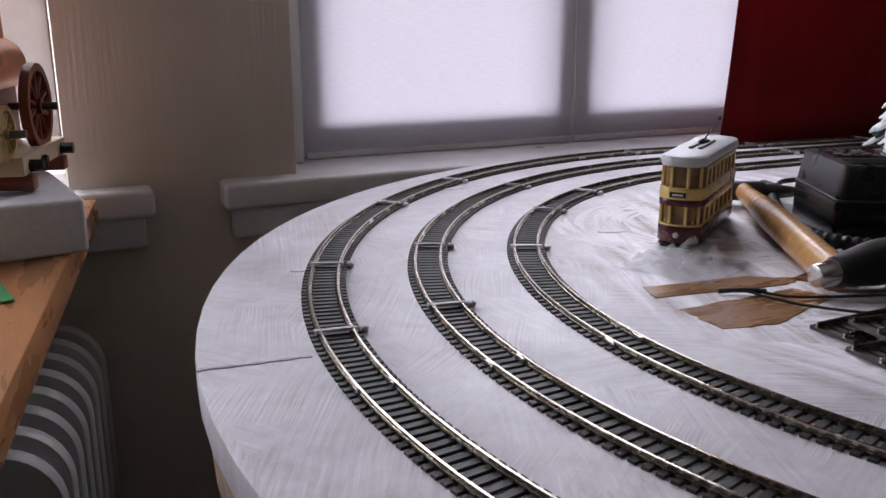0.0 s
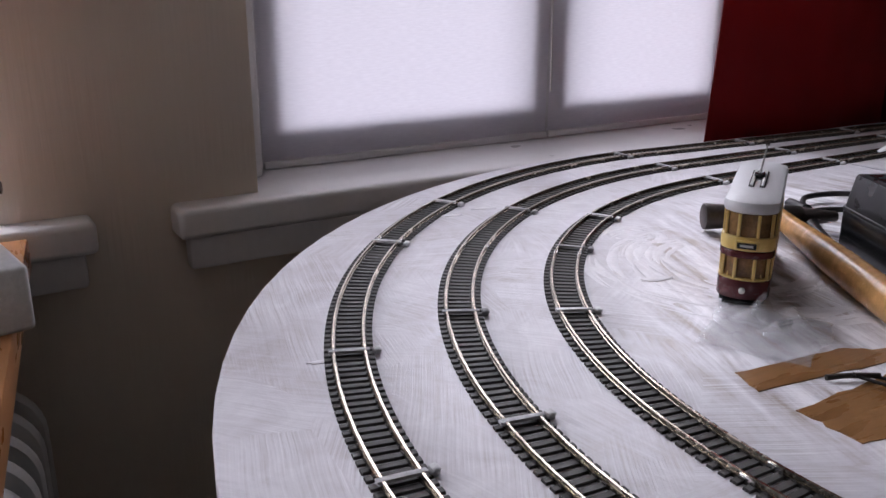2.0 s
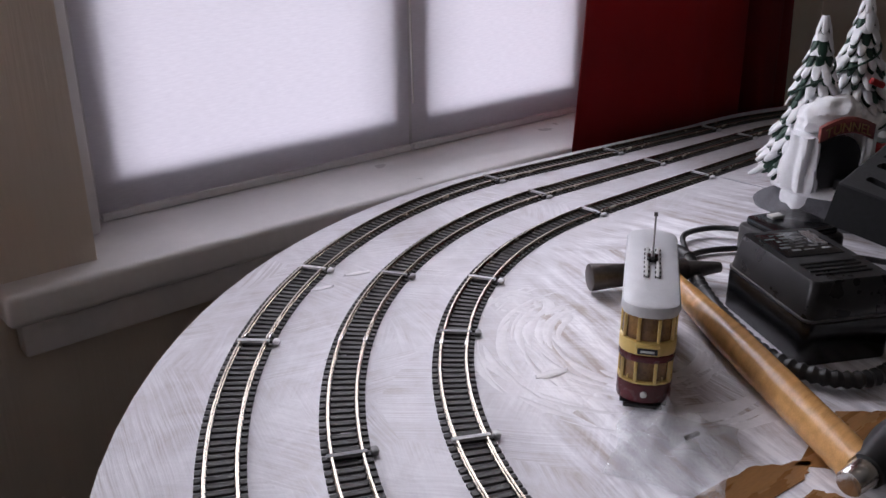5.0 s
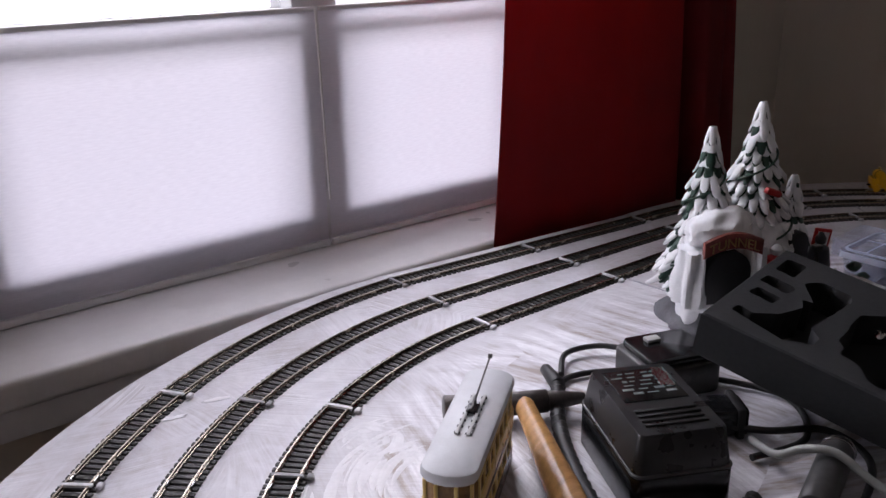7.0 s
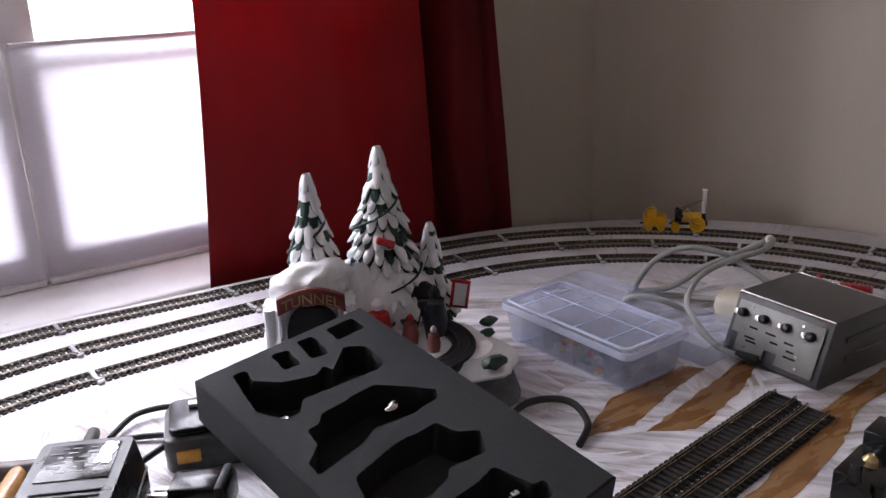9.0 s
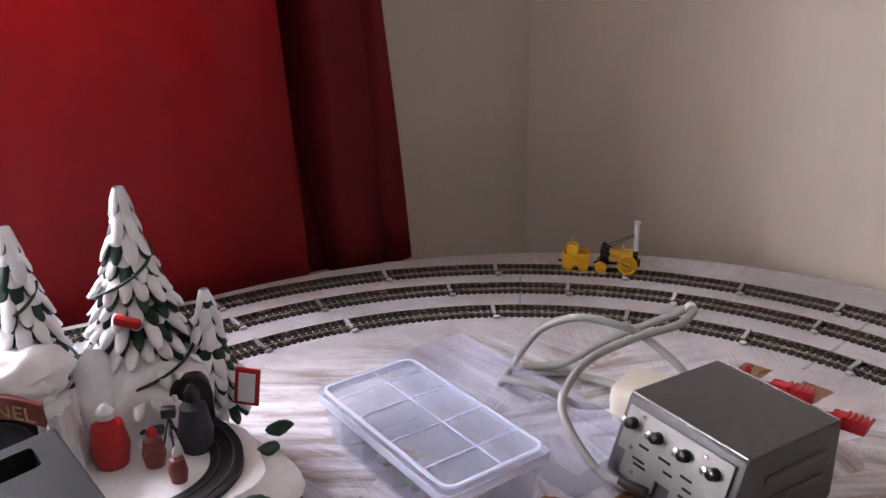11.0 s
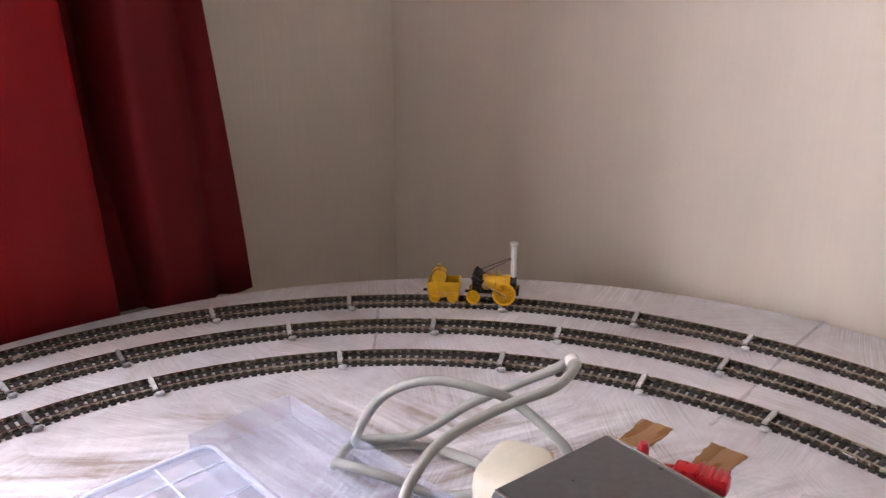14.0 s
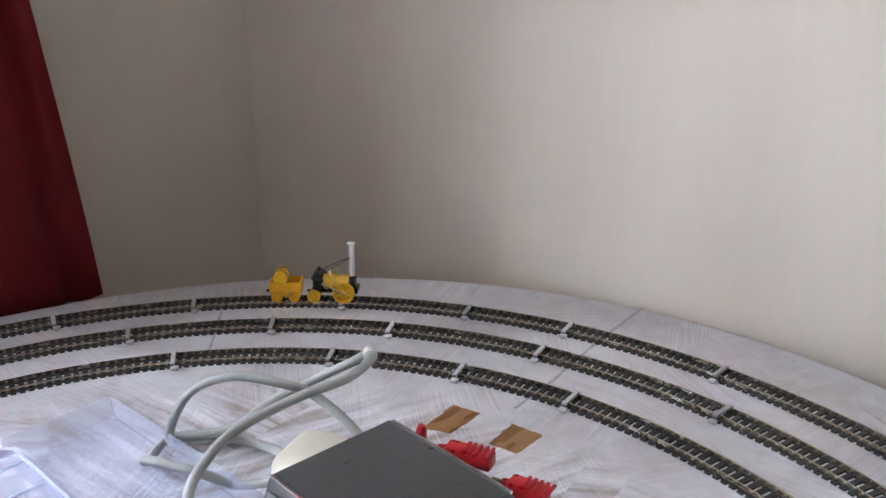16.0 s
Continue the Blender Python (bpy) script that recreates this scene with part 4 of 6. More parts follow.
def hammer():
    a, b = Vector((-0.082, 0.232, 0.0125)), Vector((-0.207, 0.020, 0.0105))
    ob = thing("hammer", Matrix.Identity(4), "hammer with varnished wooden handle and dark steel head", "hammer")
    n = 16
    pts = [a.lerp(b, k / n) for k in range(n + 1)]
    prof = [0.0075 + 0.0036 * min(1, max(0, (k / n - 0.1) / 0.35)) - 0.0010 * max(0, k / n - 0.75) for k in range(n + 1)]
    part("handle", tube(pts, 1.0, 18, wave=lambda i: prof[i]), HANDLE_WOOD, ob, "varnished golden ash handle")
    d = (b - a).normalized()
    s = Vector((-d.y, d.x, 0)).normalized()
    c = a + d * 0.004
    part("head", rod(c - s * 0.018, c + s * 0.018, 0.0085, n=20, bevel=0.0012), DARK_STEEL, ob, "dark forged steel head")
    part("face", rod(c - s * 0.058, c - s * 0.018, 0.0105, 0.0075, 22, bevel=0.0016), DARK_STEEL, ob)
    part("peen", rod(c + s * 0.018, c + s * 0.046, 0.0075, 0.0040, 18, bevel=0.0012), DARK_STEEL, ob)


hammer()


def power_adapter():
    """A black mains adapter lying with its label upwards."""
    ob = thing("power_adapter", pose(-0.0695, 0.126, 0, 0, 0, 62), "glossy black mains power adapter with printed label", "power adapter")
    L, W = 0.093, 0.062
    part("lower_shell", slab(rounded_rect(L * 1.02, W * 1.02, 0.006), 0.0, 0.030, 0.0014), BLACK, ob)
    part("seam", slab(rounded_rect(L * 1.03, W * 1.03, 0.006), 0.0301, 0.0318, 0.0004), GREY_METAL, ob, "pale worn seam line")
    up = bmesh.new()
    lo, hi = rounded_rect(L, W, 0.006), rounded_rect(L * 0.92, W * 0.90, 0.005)
    va = [up.verts.new((x, y, 0.0319)) for x, y in lo]
    vb = [up.verts.new((x, y, 0.0540)) for x, y in hi]
    vc = [up.verts.new((x * 0.975, y * 0.97, 0.0556)) for x, y in hi]
    for p, q in ((va, vb), (vb, vc)):
        for i in range(len(p)):
            up.faces.new((p[i], p[(i + 1) % len(p)], q[(i + 1) % len(p)], q[i]))
    up.faces.new(va[::-1])
    up.faces.new(vc)
    part("upper_shell", up, SATIN_BLACK, ob)
    lab = part("label", box(0.040, 0.042, 0.0008, (0.016, 0, 0.0555), bevel=0.0002), LABEL_DARK, ob, "dark glossy label with pale print")
    rnd = random.Random(2)
    for r in range(6):
        x = 0.031 - 0.0052 * r
        y = -0.017
        while y < 0.014:
            w = rnd.uniform(0.002, 0.008)
            part("print_bar", box(rnd.choice((0.0012, 0.0012, 0.0026)), w, 0.0003, (x, y + w / 2, 0.0562)), DIM_INK, lab)
            y += w + rnd.uniform(0.001, 0.006)
    part("torn_sticker", slab(ragged([(0.010, -0.018), (0.034, -0.020), (0.035, -0.012), (0.012, -0.009)], 0.0012, 4), 0.0564, 0.0569), FOIL, ob, "torn silvery sticker")
    for k in range(4):
        part("vent_rib", box(0.0022, 0.040, 0.0014, (-0.016 - 0.0054 * k, 0, 0.0553), bevel=0.0005), BLACK_RUBBER, ob)
    part("cable_gland", rod((0.044, 0.012, 0.012), (0.058, 0.012, 0.010), 0.0042, 0.0030, 14), BLACK_RUBBER, ob)


power_adapter()


def cord(name, pts, r, mat, label, category, wave=None, steps=12, n=10):
    ob = thing(name, Matrix.Identity(4), label, category)
    part("sheath", tube(smooth_path(pts, steps), r, n, wave=wave), mat, ob)
    return ob


c = cord("coiled_cord", [(-0.040, 0.236, 0.008), (-0.066, 0.212, 0.008), (-0.090, 0.184, 0.007), (-0.112, 0.152, 0.007), (-0.131, 0.116, 0.007), (-0.133, 0.084, 0.007), (-0.116, 0.062, 0.007), (-0.086, 0.056, 0.007), (-0.050, 0.062, 0.007)], 0.0058, BLACK_RUBBER, "black ribbed strain-relief cord curling round the adapter", "cord", wave=lambda i: 1.0 if i % 2 else 0.74, steps=9)
part("plug", rod((-0.040, 0.236, 0.008), (-0.028, 0.262, 0.008), 0.0062, 0.0045, 16, bevel=0.001), BLACK_RUBBER, c)
cord("power_lead", [(-0.020, 0.252, 0.004), (0.006, 0.272, 0.006), (0.034, 0.262, 0.008), (0.040, 0.232, 0.012), (0.020, 0.205, 0.016), (-0.020, 0.188, 0.012)], 0.0024, BLACK_RUBBER, "thin black power lead looped behind the adapter", "cable")
cord("power_lead", [(-0.052, 0.224, 0.003), (-0.020, 0.246, 0.003), (0.020, 0.226, 0.004), (0.058, 0.180, 0.004), (0.080, 0.120, 0.004), (0.040, 0.080, 0.004), (-0.010, 0.090, 0.004)], 0.0024, BLACK_RUBBER, "thin black power lead snaking under the foam block", "cable")
cord("power_lead", [(-0.010, 0.140, 0.010), (0.020, 0.100, 0.008), (0.055, 0.075, 0.006), (0.046, 0.040, 0.004), (0.000, 0.020, 0.004), (-0.060, 0.010, 0.004), (-0.120, -0.030, 0.004)], 0.0026, BLACK_RUBBER, "black lead trailing across the board", "cable")
cord("power_lead", [(0.215, 0.085, 0.003), (0.250, 0.090, 0.010), (0.272, 0.070, 0.012), (0.268, 0.045, 0.006), (0.245, 0.030, 0.003)], 0.0028, BLACK_RUBBER, "short black lead looping out beside the foam block", "cable")
for pts in ([(-0.274, 0.043, 0.002), (-0.254, 0.032, 0.0022), (-0.243, 0.018, 0.002), (-0.219, 0.007, 0.002), (-0.190, -0.003, 0.002), (-0.140, -0.020, 0.002)], [(-0.262, 0.036, 0.0032), (-0.251, 0.010, 0.002), (-0.238, -0.009, 0.002), (-0.220, -0.027, 0.002), (-0.190, -0.060, 0.002)]):
    w = cord("thin_wire", pts, 0.0009, BLACK_RUBBER, "thin black wire with a stripped crimped end", "wire", n=6)
    part("crimp", rod(pts[0], (pts[0][0] + 0.012, pts[0][1] - 0.006, 0.003), 0.0016, 0.0012, 8), DARK_STEEL, w)


cord("pale_lead", [(0.006, 0.101, 0.006), (-0.006, 0.076, 0.012), (-0.002, 0.060, 0.022), (0.003, 0.042, 0.0255), (0.008, 0.020, 0.014), (0.012, -0.010, 0.004)], 0.0027, CABLE_GREY, "pale grey lead lying over the dark tube", "cable")


def torch_tool():
    """A dark hand tool with a knurled metal nose."""
    ob = thing("hand_tool", Matrix.Identity(4), "black rubber-gripped hand tool with a knurled steel nose", "tool")
    a, b = Vector((-0.226, 0.018, 0.012)), Vector((-0.135, 0.010, 0.020))
    part("nose", rod(a, a.lerp(b, 0.16), 0.0068, 0.0082, 22, bevel=0.001), STEEL, ob, "knurled bright steel nose")
    pts = [a.lerp(b, 0.16 + 0.84 * k / 14) for k in range(15)]
    part("grip", tube(pts, 0.0135, 20, wave=lambda i: (0.68 + 0.34 * min(1, i / 5)) * (0.985 if i % 2 else 1.0)), BLACK_RUBBER, ob)
    part("button", box(0.010, 0.006, 0.004, (-0.168, 0.012, 0.0295), bevel=0.0012), BLACK, ob)


torch_tool()
ob = thing("glue_stick_tube", Matrix.Identity(4), "dark grey tube with a clear bright end cap", "tube")
part("barrel", rod((-0.042, 0.030, 0.011), (0.026, 0.052, 0.011), 0.0105, n=24, bevel=0.001), GREY_METAL, ob)
part("end_ring", rod((0.026, 0.052, 0.011), (0.031, 0.0536, 0.011), 0.0112, n=24, bevel=0.0008), STEEL, ob, "bright metal end ring")


def black_connector():
    ob = thing("plug_connector", pose(0.006, 0.130, 0, 0, 0, -36), "black plastic plug with bright pins", "plug")
    part("body", box(0.040, 0.026, 0.020, (0, 0, 0.002), bevel=0.003), BLACK, ob)
    for y in (-0.007, 0.0, 0.007):
        part("pin", box(0.016, 0.0042, 0.0030, (-0.026, y, 0.008), bevel=0.0005), STEEL, ob)
    part("collar", box(0.006, 0.030, 0.024, (0.014, 0, 0.0), bevel=0.002), BLACK_RUBBER, ob)


black_connector()


def relay_box():
    ob = thing("charger_box", pose(0.038, 0.196, 0, 0, 0, -20), "dark grey plastic charger with an amber window", "charger")
    part("body", slab(rounded_rect(0.064, 0.056, 0.008), 0.0, 0.026, 0.003), GREY_METAL, ob)
    part("lid", slab(rounded_rect(0.056, 0.048, 0.007), 0.0261, 0.032, 0.002), BLACK, ob)
    part("amber_window", box(0.016, 0.004, 0.010, (-0.016, -0.0270, 0.008), bevel=0.001), ORANGE, ob, "amber window")
    part("switch", box(0.012, 0.008, 0.003, (-0.008, 0.010, 0.0321), bevel=0.0008), LABEL_INK, ob)


relay_box()


def foam_block():
    """A charcoal foam packing tray with cut-outs, leaning with its far side propped up."""
    A, U, V = Vector((0.018, 0.156, 0.078)), Vector((0.137, 0.018, 0.010)), Vector((0.068, -0.224, -0.040))
    ux = U.normalized()
    vz = ux.cross(V.normalized()).normalized()
    if vz.z < 0:
        vz = -vz
    vy = vz.cross(ux)
    m = Matrix((( ux.x, vy.x, vz.x, A.x), (ux.y, vy.y, vz.y, A.y), (ux.z, vy.z, vz.z, A.z), (0, 0, 0, 1)))
    W, D, T = U.length, V.length, 0.034
    ob = thing("foam_tray", m, "charcoal foam packing block with shaped cut-outs, propped at a slant", "foam tray")
    nx, ny = 104, 176
    dx, dy = W / nx, D / ny

    # cut-outs in shares of the block's width and depth: three slots and four vehicle shapes
    slots = [[(0.38, 0.04), (0.47, 0.045), (0.455, 0.13), (0.365, 0.122)], [(0.545, 0.03), (0.64, 0.038), (0.615, 0.138), (0.515, 0.13)], [(0.72, 0.032), (0.89, 0.032), (0.892, 0.105), (0.715, 0.104)]]
    first = [(0.15, 0.05), (0.228, 0.055), (0.20, 0.105), (0.30, 0.165), (0.46, 0.197), (0.53, 0.175), (0.54, 0.21), (0.70, 0.138), (0.79, 0.176), (0.777, 0.273), (0.716, 0.289), (0.487, 0.275), (0.30, 0.261), (0.24, 0.302), (0.163, 0.302), (0.087, 0.226)]
    second = [(0.19, 0.366), (0.248, 0.372), (0.31, 0.34), (0.618, 0.336), (0.684, 0.372), (0.826, 0.462), (0.788, 0.495), (0.617, 0.498), (0.42, 0.479), (0.32, 0.503), (0.06, 0.523), (0.072, 0.471), (0.167, 0.433)]
    third = [(0.166, 0.584), (0.417, 0.557), (0.662, 0.564), (0.681, 0.624), (0.775, 0.661), (0.694, 0.729), (0.492, 0.709), (0.476, 0.73), (0.229, 0.762), (0.079, 0.744), (0.032, 0.717), (0.125, 0.647)]
    fourth = [(0.194, 0.783), (0.532, 0.791), (0.648, 0.775), (0.70, 0.886), (0.755, 0.887), (0.731, 0.935), (0.55, 0.938), (0.489, 0.966), (0.281, 0.955), (0.035, 0.953), (0.076, 0.872), (0.114, 0.83)]
    shapes = slots + [first, second, third, fourth]

    def cut(x, y):
        """Whether (x, y) lies in a cut-out."""
        for poly in shapes:
            odd = False
            for (ax, ay), (bx, by) in zip(poly, poly[1:] + poly[:1]):
                if (ay > y) != (by > y) and x < ax + (bx - ax) * (y - ay) / (by - ay):
                    odd = not odd
            if odd:
                return True
        return False

    g = bmesh.new()
    depth = -T * 0.74
    cells = [[cut((i + 0.5) / nx, (j + 0.5) / ny) for j in range(ny)] for i in range(nx)]
    V3 = {}
    links = {}
    for i in range(nx):
        for j in range(ny):
            if i + 1 < nx and cells[i][j] != cells[i + 1][j]:
                links.setdefault((i + 1, j), set()).add((i + 1, j + 1))
                links.setdefault((i + 1, j + 1), set()).add((i + 1, j))
            if j + 1 < ny and cells[i][j] != cells[i][j + 1]:
                links.setdefault((i, j + 1), set()).add((i + 1, j + 1))
                links.setdefault((i + 1, j + 1), set()).add((i, j + 1))
    place = {k: Vector((k[0], k[1])) for k in links}
    for _ in range(4):
        place = {k: place[k] * 0.4 + sum((place[q] for q in near), Vector((0, 0))) * (0.6 / len(near)) for k, near in links.items()}

    def vert(i, j, low):
        key = (i, j, low)
        if key not in V3:
            edge = i in (0, nx) or j in (0, ny)
            a, b = place.get((i, j), (i, j))
            V3[key] = g.verts.new((a * dx, -b * dy, depth if low == 1 else (-T if low == 2 else (-0.0012 if edge else 0.0))))
        return V3[key]

    for i in range(nx):
        for j in range(ny):
            lo = 1 if cells[i][j] else 0
            g.faces.new([vert(i, j, lo), vert(i + 1, j, lo), vert(i + 1, j + 1, lo), vert(i, j + 1, lo)])
            if i + 1 < nx and cells[i][j] != cells[i + 1][j]:
                g.faces.new([vert(i + 1, j, 0), vert(i + 1, j + 1, 0), vert(i + 1, j + 1, 1), vert(i + 1, j, 1)])
            if j + 1 < ny and cells[i][j] != cells[i][j + 1]:
                g.faces.new([vert(i, j + 1, 0), vert(i + 1, j + 1, 0), vert(i + 1, j + 1, 1), vert(i, j + 1, 1)])
    rim = [(i, 0) for i in range(nx)] + [(nx, j) for j in range(ny)] + [(i, ny) for i in range(nx, 0, -1)] + [(0, j) for j in range(ny, 0, -1)]
    for (a, b), (c, d) in zip(rim, rim[1:] + rim[:1]):
        g.faces.new([vert(a, b, 0), vert(c, d, 0), vert(c, d, 2), vert(a, b, 2)])
    g.faces.new([vert(0, 0, 2), *[vert(a, b, 2) for a, b in rim[1:]]])
    part("foam", g, FOAM, ob)
    rnd = random.Random(8)
    for x, y, s in ((0.16, 0.262, 0.010), (0.22, 0.285, 0.008), (0.14, 0.662, 0.013), (0.64, 0.40, 0.007), (0.66, 0.845, 0.006)):
        f = bmesh.new()
        bmesh.ops.create_icosphere(f, subdivisions=2, radius=s)
        for v in f.verts:
            v.co = Vector((v.co.x * rnd.uniform(0.5, 1.2), v.co.y * rnd.uniform(0.3, 0.7), v.co.z * rnd.uniform(0.05, 0.45))) + Vector((x * W, -y * D, -0.010))
        part("foil_scrap", f, FOIL, ob, "crumpled scrap of clear shiny wrap")


foam_block()


def clear_box():
    """A lidded compartment box of milky plastic."""
    ob = thing("storage_box", pose(0.3625, 0.137, 0, 0, 0, 1.5), "milky clear plastic compartment box with closed lid", "storage box")
    W, D, H = 0.080, 0.153, 0.040

    def shell(w0, d0, w1, d1, z0, z1, t, r=0.008, floor=True):
        g = bmesh.new()
        lo, hi = rounded_rect(w0, d0, r), rounded_rect(w1, d1, r)
        li, hi2 = rounded_rect(w0 - 2 * t, d0 - 2 * t, r * 0.8), rounded_rect(w1 - 2 * t, d1 - 2 * t, r * 0.8)
        rings = [[g.verts.new((x, y, z)) for x, y in p] for p, z in ((lo, z0), (hi, z1), (hi2, z1), (li, z0 + t if floor else z0))]
        n = len(lo)
        for a, b in zip(rings, rings[1:]):
            for i in range(n):
                g.faces.new((a[i], a[(i + 1) % n], b[(i + 1) % n], b[i]))
        if floor:
            g.faces.new(rings[0][::-1])
            g.faces.new(rings[3])
        else:
            for i in range(n):
                g.faces.new((rings[3][i], rings[3][(i + 1) % n], rings[0][(i + 1) % n], rings[0][i]))
        return g

    part("body", shell(W * 0.86, D * 0.92, W * 0.95, D * 0.975, 0.003, 0.033, 0.0012), MILKY, ob)
    for y in (-D * 0.40, D * 0.40):
        part("foot", slab([(x, yy + y) for x, yy in rounded_rect(W * 0.80, 0.016, 0.005)], 0.0, 0.0029, 0.0006), MILKY_EDGE, ob)
    lid = part("lid", slab(rounded_rect(W, D, 0.009), 0.0375, 0.0388, 0.0005), MILKY, ob, "flat milky lid")
    part("lid_skirt", shell(W * 1.005, D * 1.003, W * 1.0, D, 0.0315, 0.0374, 0.0010, floor=False), MILKY_EDGE, lid)
    part("lid_rim", shell(W * 0.93, D * 0.955, W * 0.92, D * 0.95, 0.0389, 0.0402, 0.0020, floor=False), MILKY_EDGE, lid)
    part("lid_rib", box(0.0014, D * 0.90, 0.0008, (0.004, 0, 0.0389), bevel=0.0003), MILKY_EDGE, lid)
    for y in (-0.047, -0.012, 0.024, 0.052):
        part("lid_rib", box(W * 0.86, 0.0013, 0.0008, (0, y, 0.0389), bevel=0.0003), MILKY_EDGE, lid)
    part("divider", box(0.0010, D * 0.90, 0.029, (0.004, 0, 0.0045)), MILKY, ob)
    for y in (-0.047, -0.012, 0.024, 0.052):
        part("divider", box(W * 0.84, 0.0010, 0.029, (0, y, 0.0045)), MILKY, ob)
    rnd = random.Random(4)
    mats = (SCARLET, GREEN_CARD, LABEL_INK, ORANGE, SLATE_BLUE, CREAM)
    for i in range(22):
        x, y = rnd.uniform(-0.030, -0.002), rnd.uniform(-0.040, 0.020)
        part("small_oddment", box(rnd.uniform(0.003, 0.009), rnd.uniform(0.003, 0.007), rnd.uniform(0.002, 0.005), (x, y, 0.0045 + 0.0016 * (i % 5)), bevel=0.0006, turn=pose(0, 0, 0, rnd.uniform(-20, 20), 0, rnd.uniform(0, 180))), mats[i % 6], ob)
    for i in range(7):
        part("small_oddment", rod((-0.020 + i * 0.002, -0.062 + i * 0.001, 0.006 + 0.0004 * i), (0.006 + i * 0.001, -0.056 + i * 0.001, 0.006), 0.0007, n=6), STEEL, ob)


clear_box()


def clear_tray():
    ob = thing("plastic_tray", pose(0.4475, 0.160, 0, 0, 0, 3), "shallow clear plastic tray lying beside the box", "tray")
    W, D = 0.072, 0.205
    part("base", slab(rounded_rect(W, D, 0.006), 0.0002, 0.0012), MILKY, ob)
    for sx, sy, x, y in ((W, 0.0012, 0, D / 2 - 0.0006), (W, 0.0012, 0, -D / 2 + 0.0006), (0.0012, D - 0.0026, W / 2 - 0.0006, 0), (0.0012, D - 0.0026, -W / 2 + 0.0006, 0)):
        part("rim", box(sx, sy, 0.016, (x, y, 0.0013), bevel=0.0003), MILKY, ob)


clear_tray()


def controller():
    """A dark metal train controller; its printed panel slopes down to the front."""
    ob = thing("train_controller", pose(0.504, 0.016, 0, 0, 0, -3), "dark grey metal train controller with grey printed panel", "train controller")
    y0, y1, h = -0.046, 0.046, 0.055
    prof = [(-0.055, 0.006), (-0.038, h - 0.002), (-0.035, h), (0.040, h), (0.043, h - 0.003), (0.043, 0.003), (0.041, 0.001), (-0.052, 0.001)]
    g = bmesh.new()
    ra, rb = [g.verts.new((x, y0, z)) for x, z in prof], [g.verts.new((x, y1, z)) for x, z in prof]
    n = len(prof)
    for i in range(n):
        g.faces.new((ra[i], ra[(i + 1) % n], rb[(i + 1) % n], rb[i]))
    g.faces.new(ra[::-1])
    g.faces.new(rb)
    bmesh.ops.bevel(g, geom=g.edges[:], offset=0.0009, segments=2, affect="EDGES", profile=0.5)
    part("case", g, GREY_METAL, ob)
    slope = math.degrees(math.atan2(0.017, 0.047))
    m = Matrix.Translation((-0.0475, 0, 0.0285)) @ pose(0, 0, 0, 0, slope - 90, 0)
    plate = [(-0.021, -0.041), (0.022, -0.041), (0.022, 0.041), (-0.006, 0.041), (-0.006, 0.034), (-0.021, 0.034), (-0.021, 0.006), (-0.012, 0.006), (-0.012, -0.006), (-0.021, -0.006)]
    sheet = slab(plate, 0.0006, 0.0016, 0.0002)
    bmesh.ops.transform(sheet, matrix=m, verts=sheet.verts)
    panel = part("panel", sheet, PANEL_GREY, ob, "grey printed control panel")
    for k, y in enumerate((0.034, 0.013, -0.009, -0.031)):
        post = rod(m @ Vector((0.012, y, 0.0016)), m @ Vector((0.012, y, 0.0075)), 0.0042, 0.0034, 16, bevel=0.0006)
        knob = part("terminal_knob", post, BLACK, panel, "black terminal knob")
        part("terminal_screw", rod(m @ Vector((0.0112, y + 0.0055, 0.0016)), m @ Vector((0.0112, y + 0.0055, 0.0055)), 0.0028, n=12, bevel=0.0005), STEEL, panel)
    for x, y in ((0.019, 0.027), (0.018, -0.022), (-0.002, 0.030), (-0.016, 0.024), (-0.008, -0.024), (-0.017, -0.026)):
        part("panel_screw", rod(m @ Vector((x, y, 0.0016)), m @ Vector((x, y, 0.0026)), 0.0014, n=10), STEEL, panel)
    rnd = random.Random(3)
    for x, y in ((0.002, 0.021), (0.002, 0.004), (0.000, -0.014), (-0.007, 0.022), (-0.010, 0.020), (-0.004, -0.001), (-0.006, -0.017), (-0.011, -0.018)):
        g = box(0.0016, rnd.uniform(0.007, 0.012), 0.0003, (x, y, 0.00165))
        bmesh.ops.transform(g, matrix=m, verts=g.verts)
        part("print_bar", g, LABEL_DARK, panel)
    for z in (0.018, 0.034):
        part("side_louvre", box(0.052, 0.0020, 0.0050, (0.004, y0 - 0.0006, z), bevel=0.0009), GREY_METAL, ob)
    part("front_edge_trim", rod((-0.0365, y0 + 0.001, h - 0.0002), (-0.0365, y1 - 0.001, h - 0.0002), 0.0008, n=8), STEEL, ob, "bright worn edge")
    part("back_edge_trim", rod((0.042, y0 + 0.001, h - 0.0012), (0.042, y1 - 0.001, h - 0.0012), 0.0010, n=8), STEEL, ob, "bright worn edge")


controller()


def red_clip(m, k):
    ob = thing("red_clip", m, "ribbed red plastic terminal clip at the controller", "terminal clip", "red terminal clips")
    part("body", box(0.027 * k, 0.010, 0.009, (0, 0, 0), bevel=0.0018), RED_PLASTIC, ob)
    for i in range(5):
        part("grip_rib", box(0.0020, 0.0108, 0.0016, (-0.002 * k + 0.0034 * i, 0, 0.0082), bevel=0.0005), RED_PLASTIC, ob)
    part("tip", rod((-0.013 * k, 0, 0.004), (-0.019 * k, 0, 0.004), 0.0030, 0.0022, 12, bevel=0.0005), RED_PLASTIC, ob)
    part("pin", rod((-0.019 * k, 0, 0.004), (-0.026 * k, 0, 0.004), 0.0011, n=8), STEEL, ob)


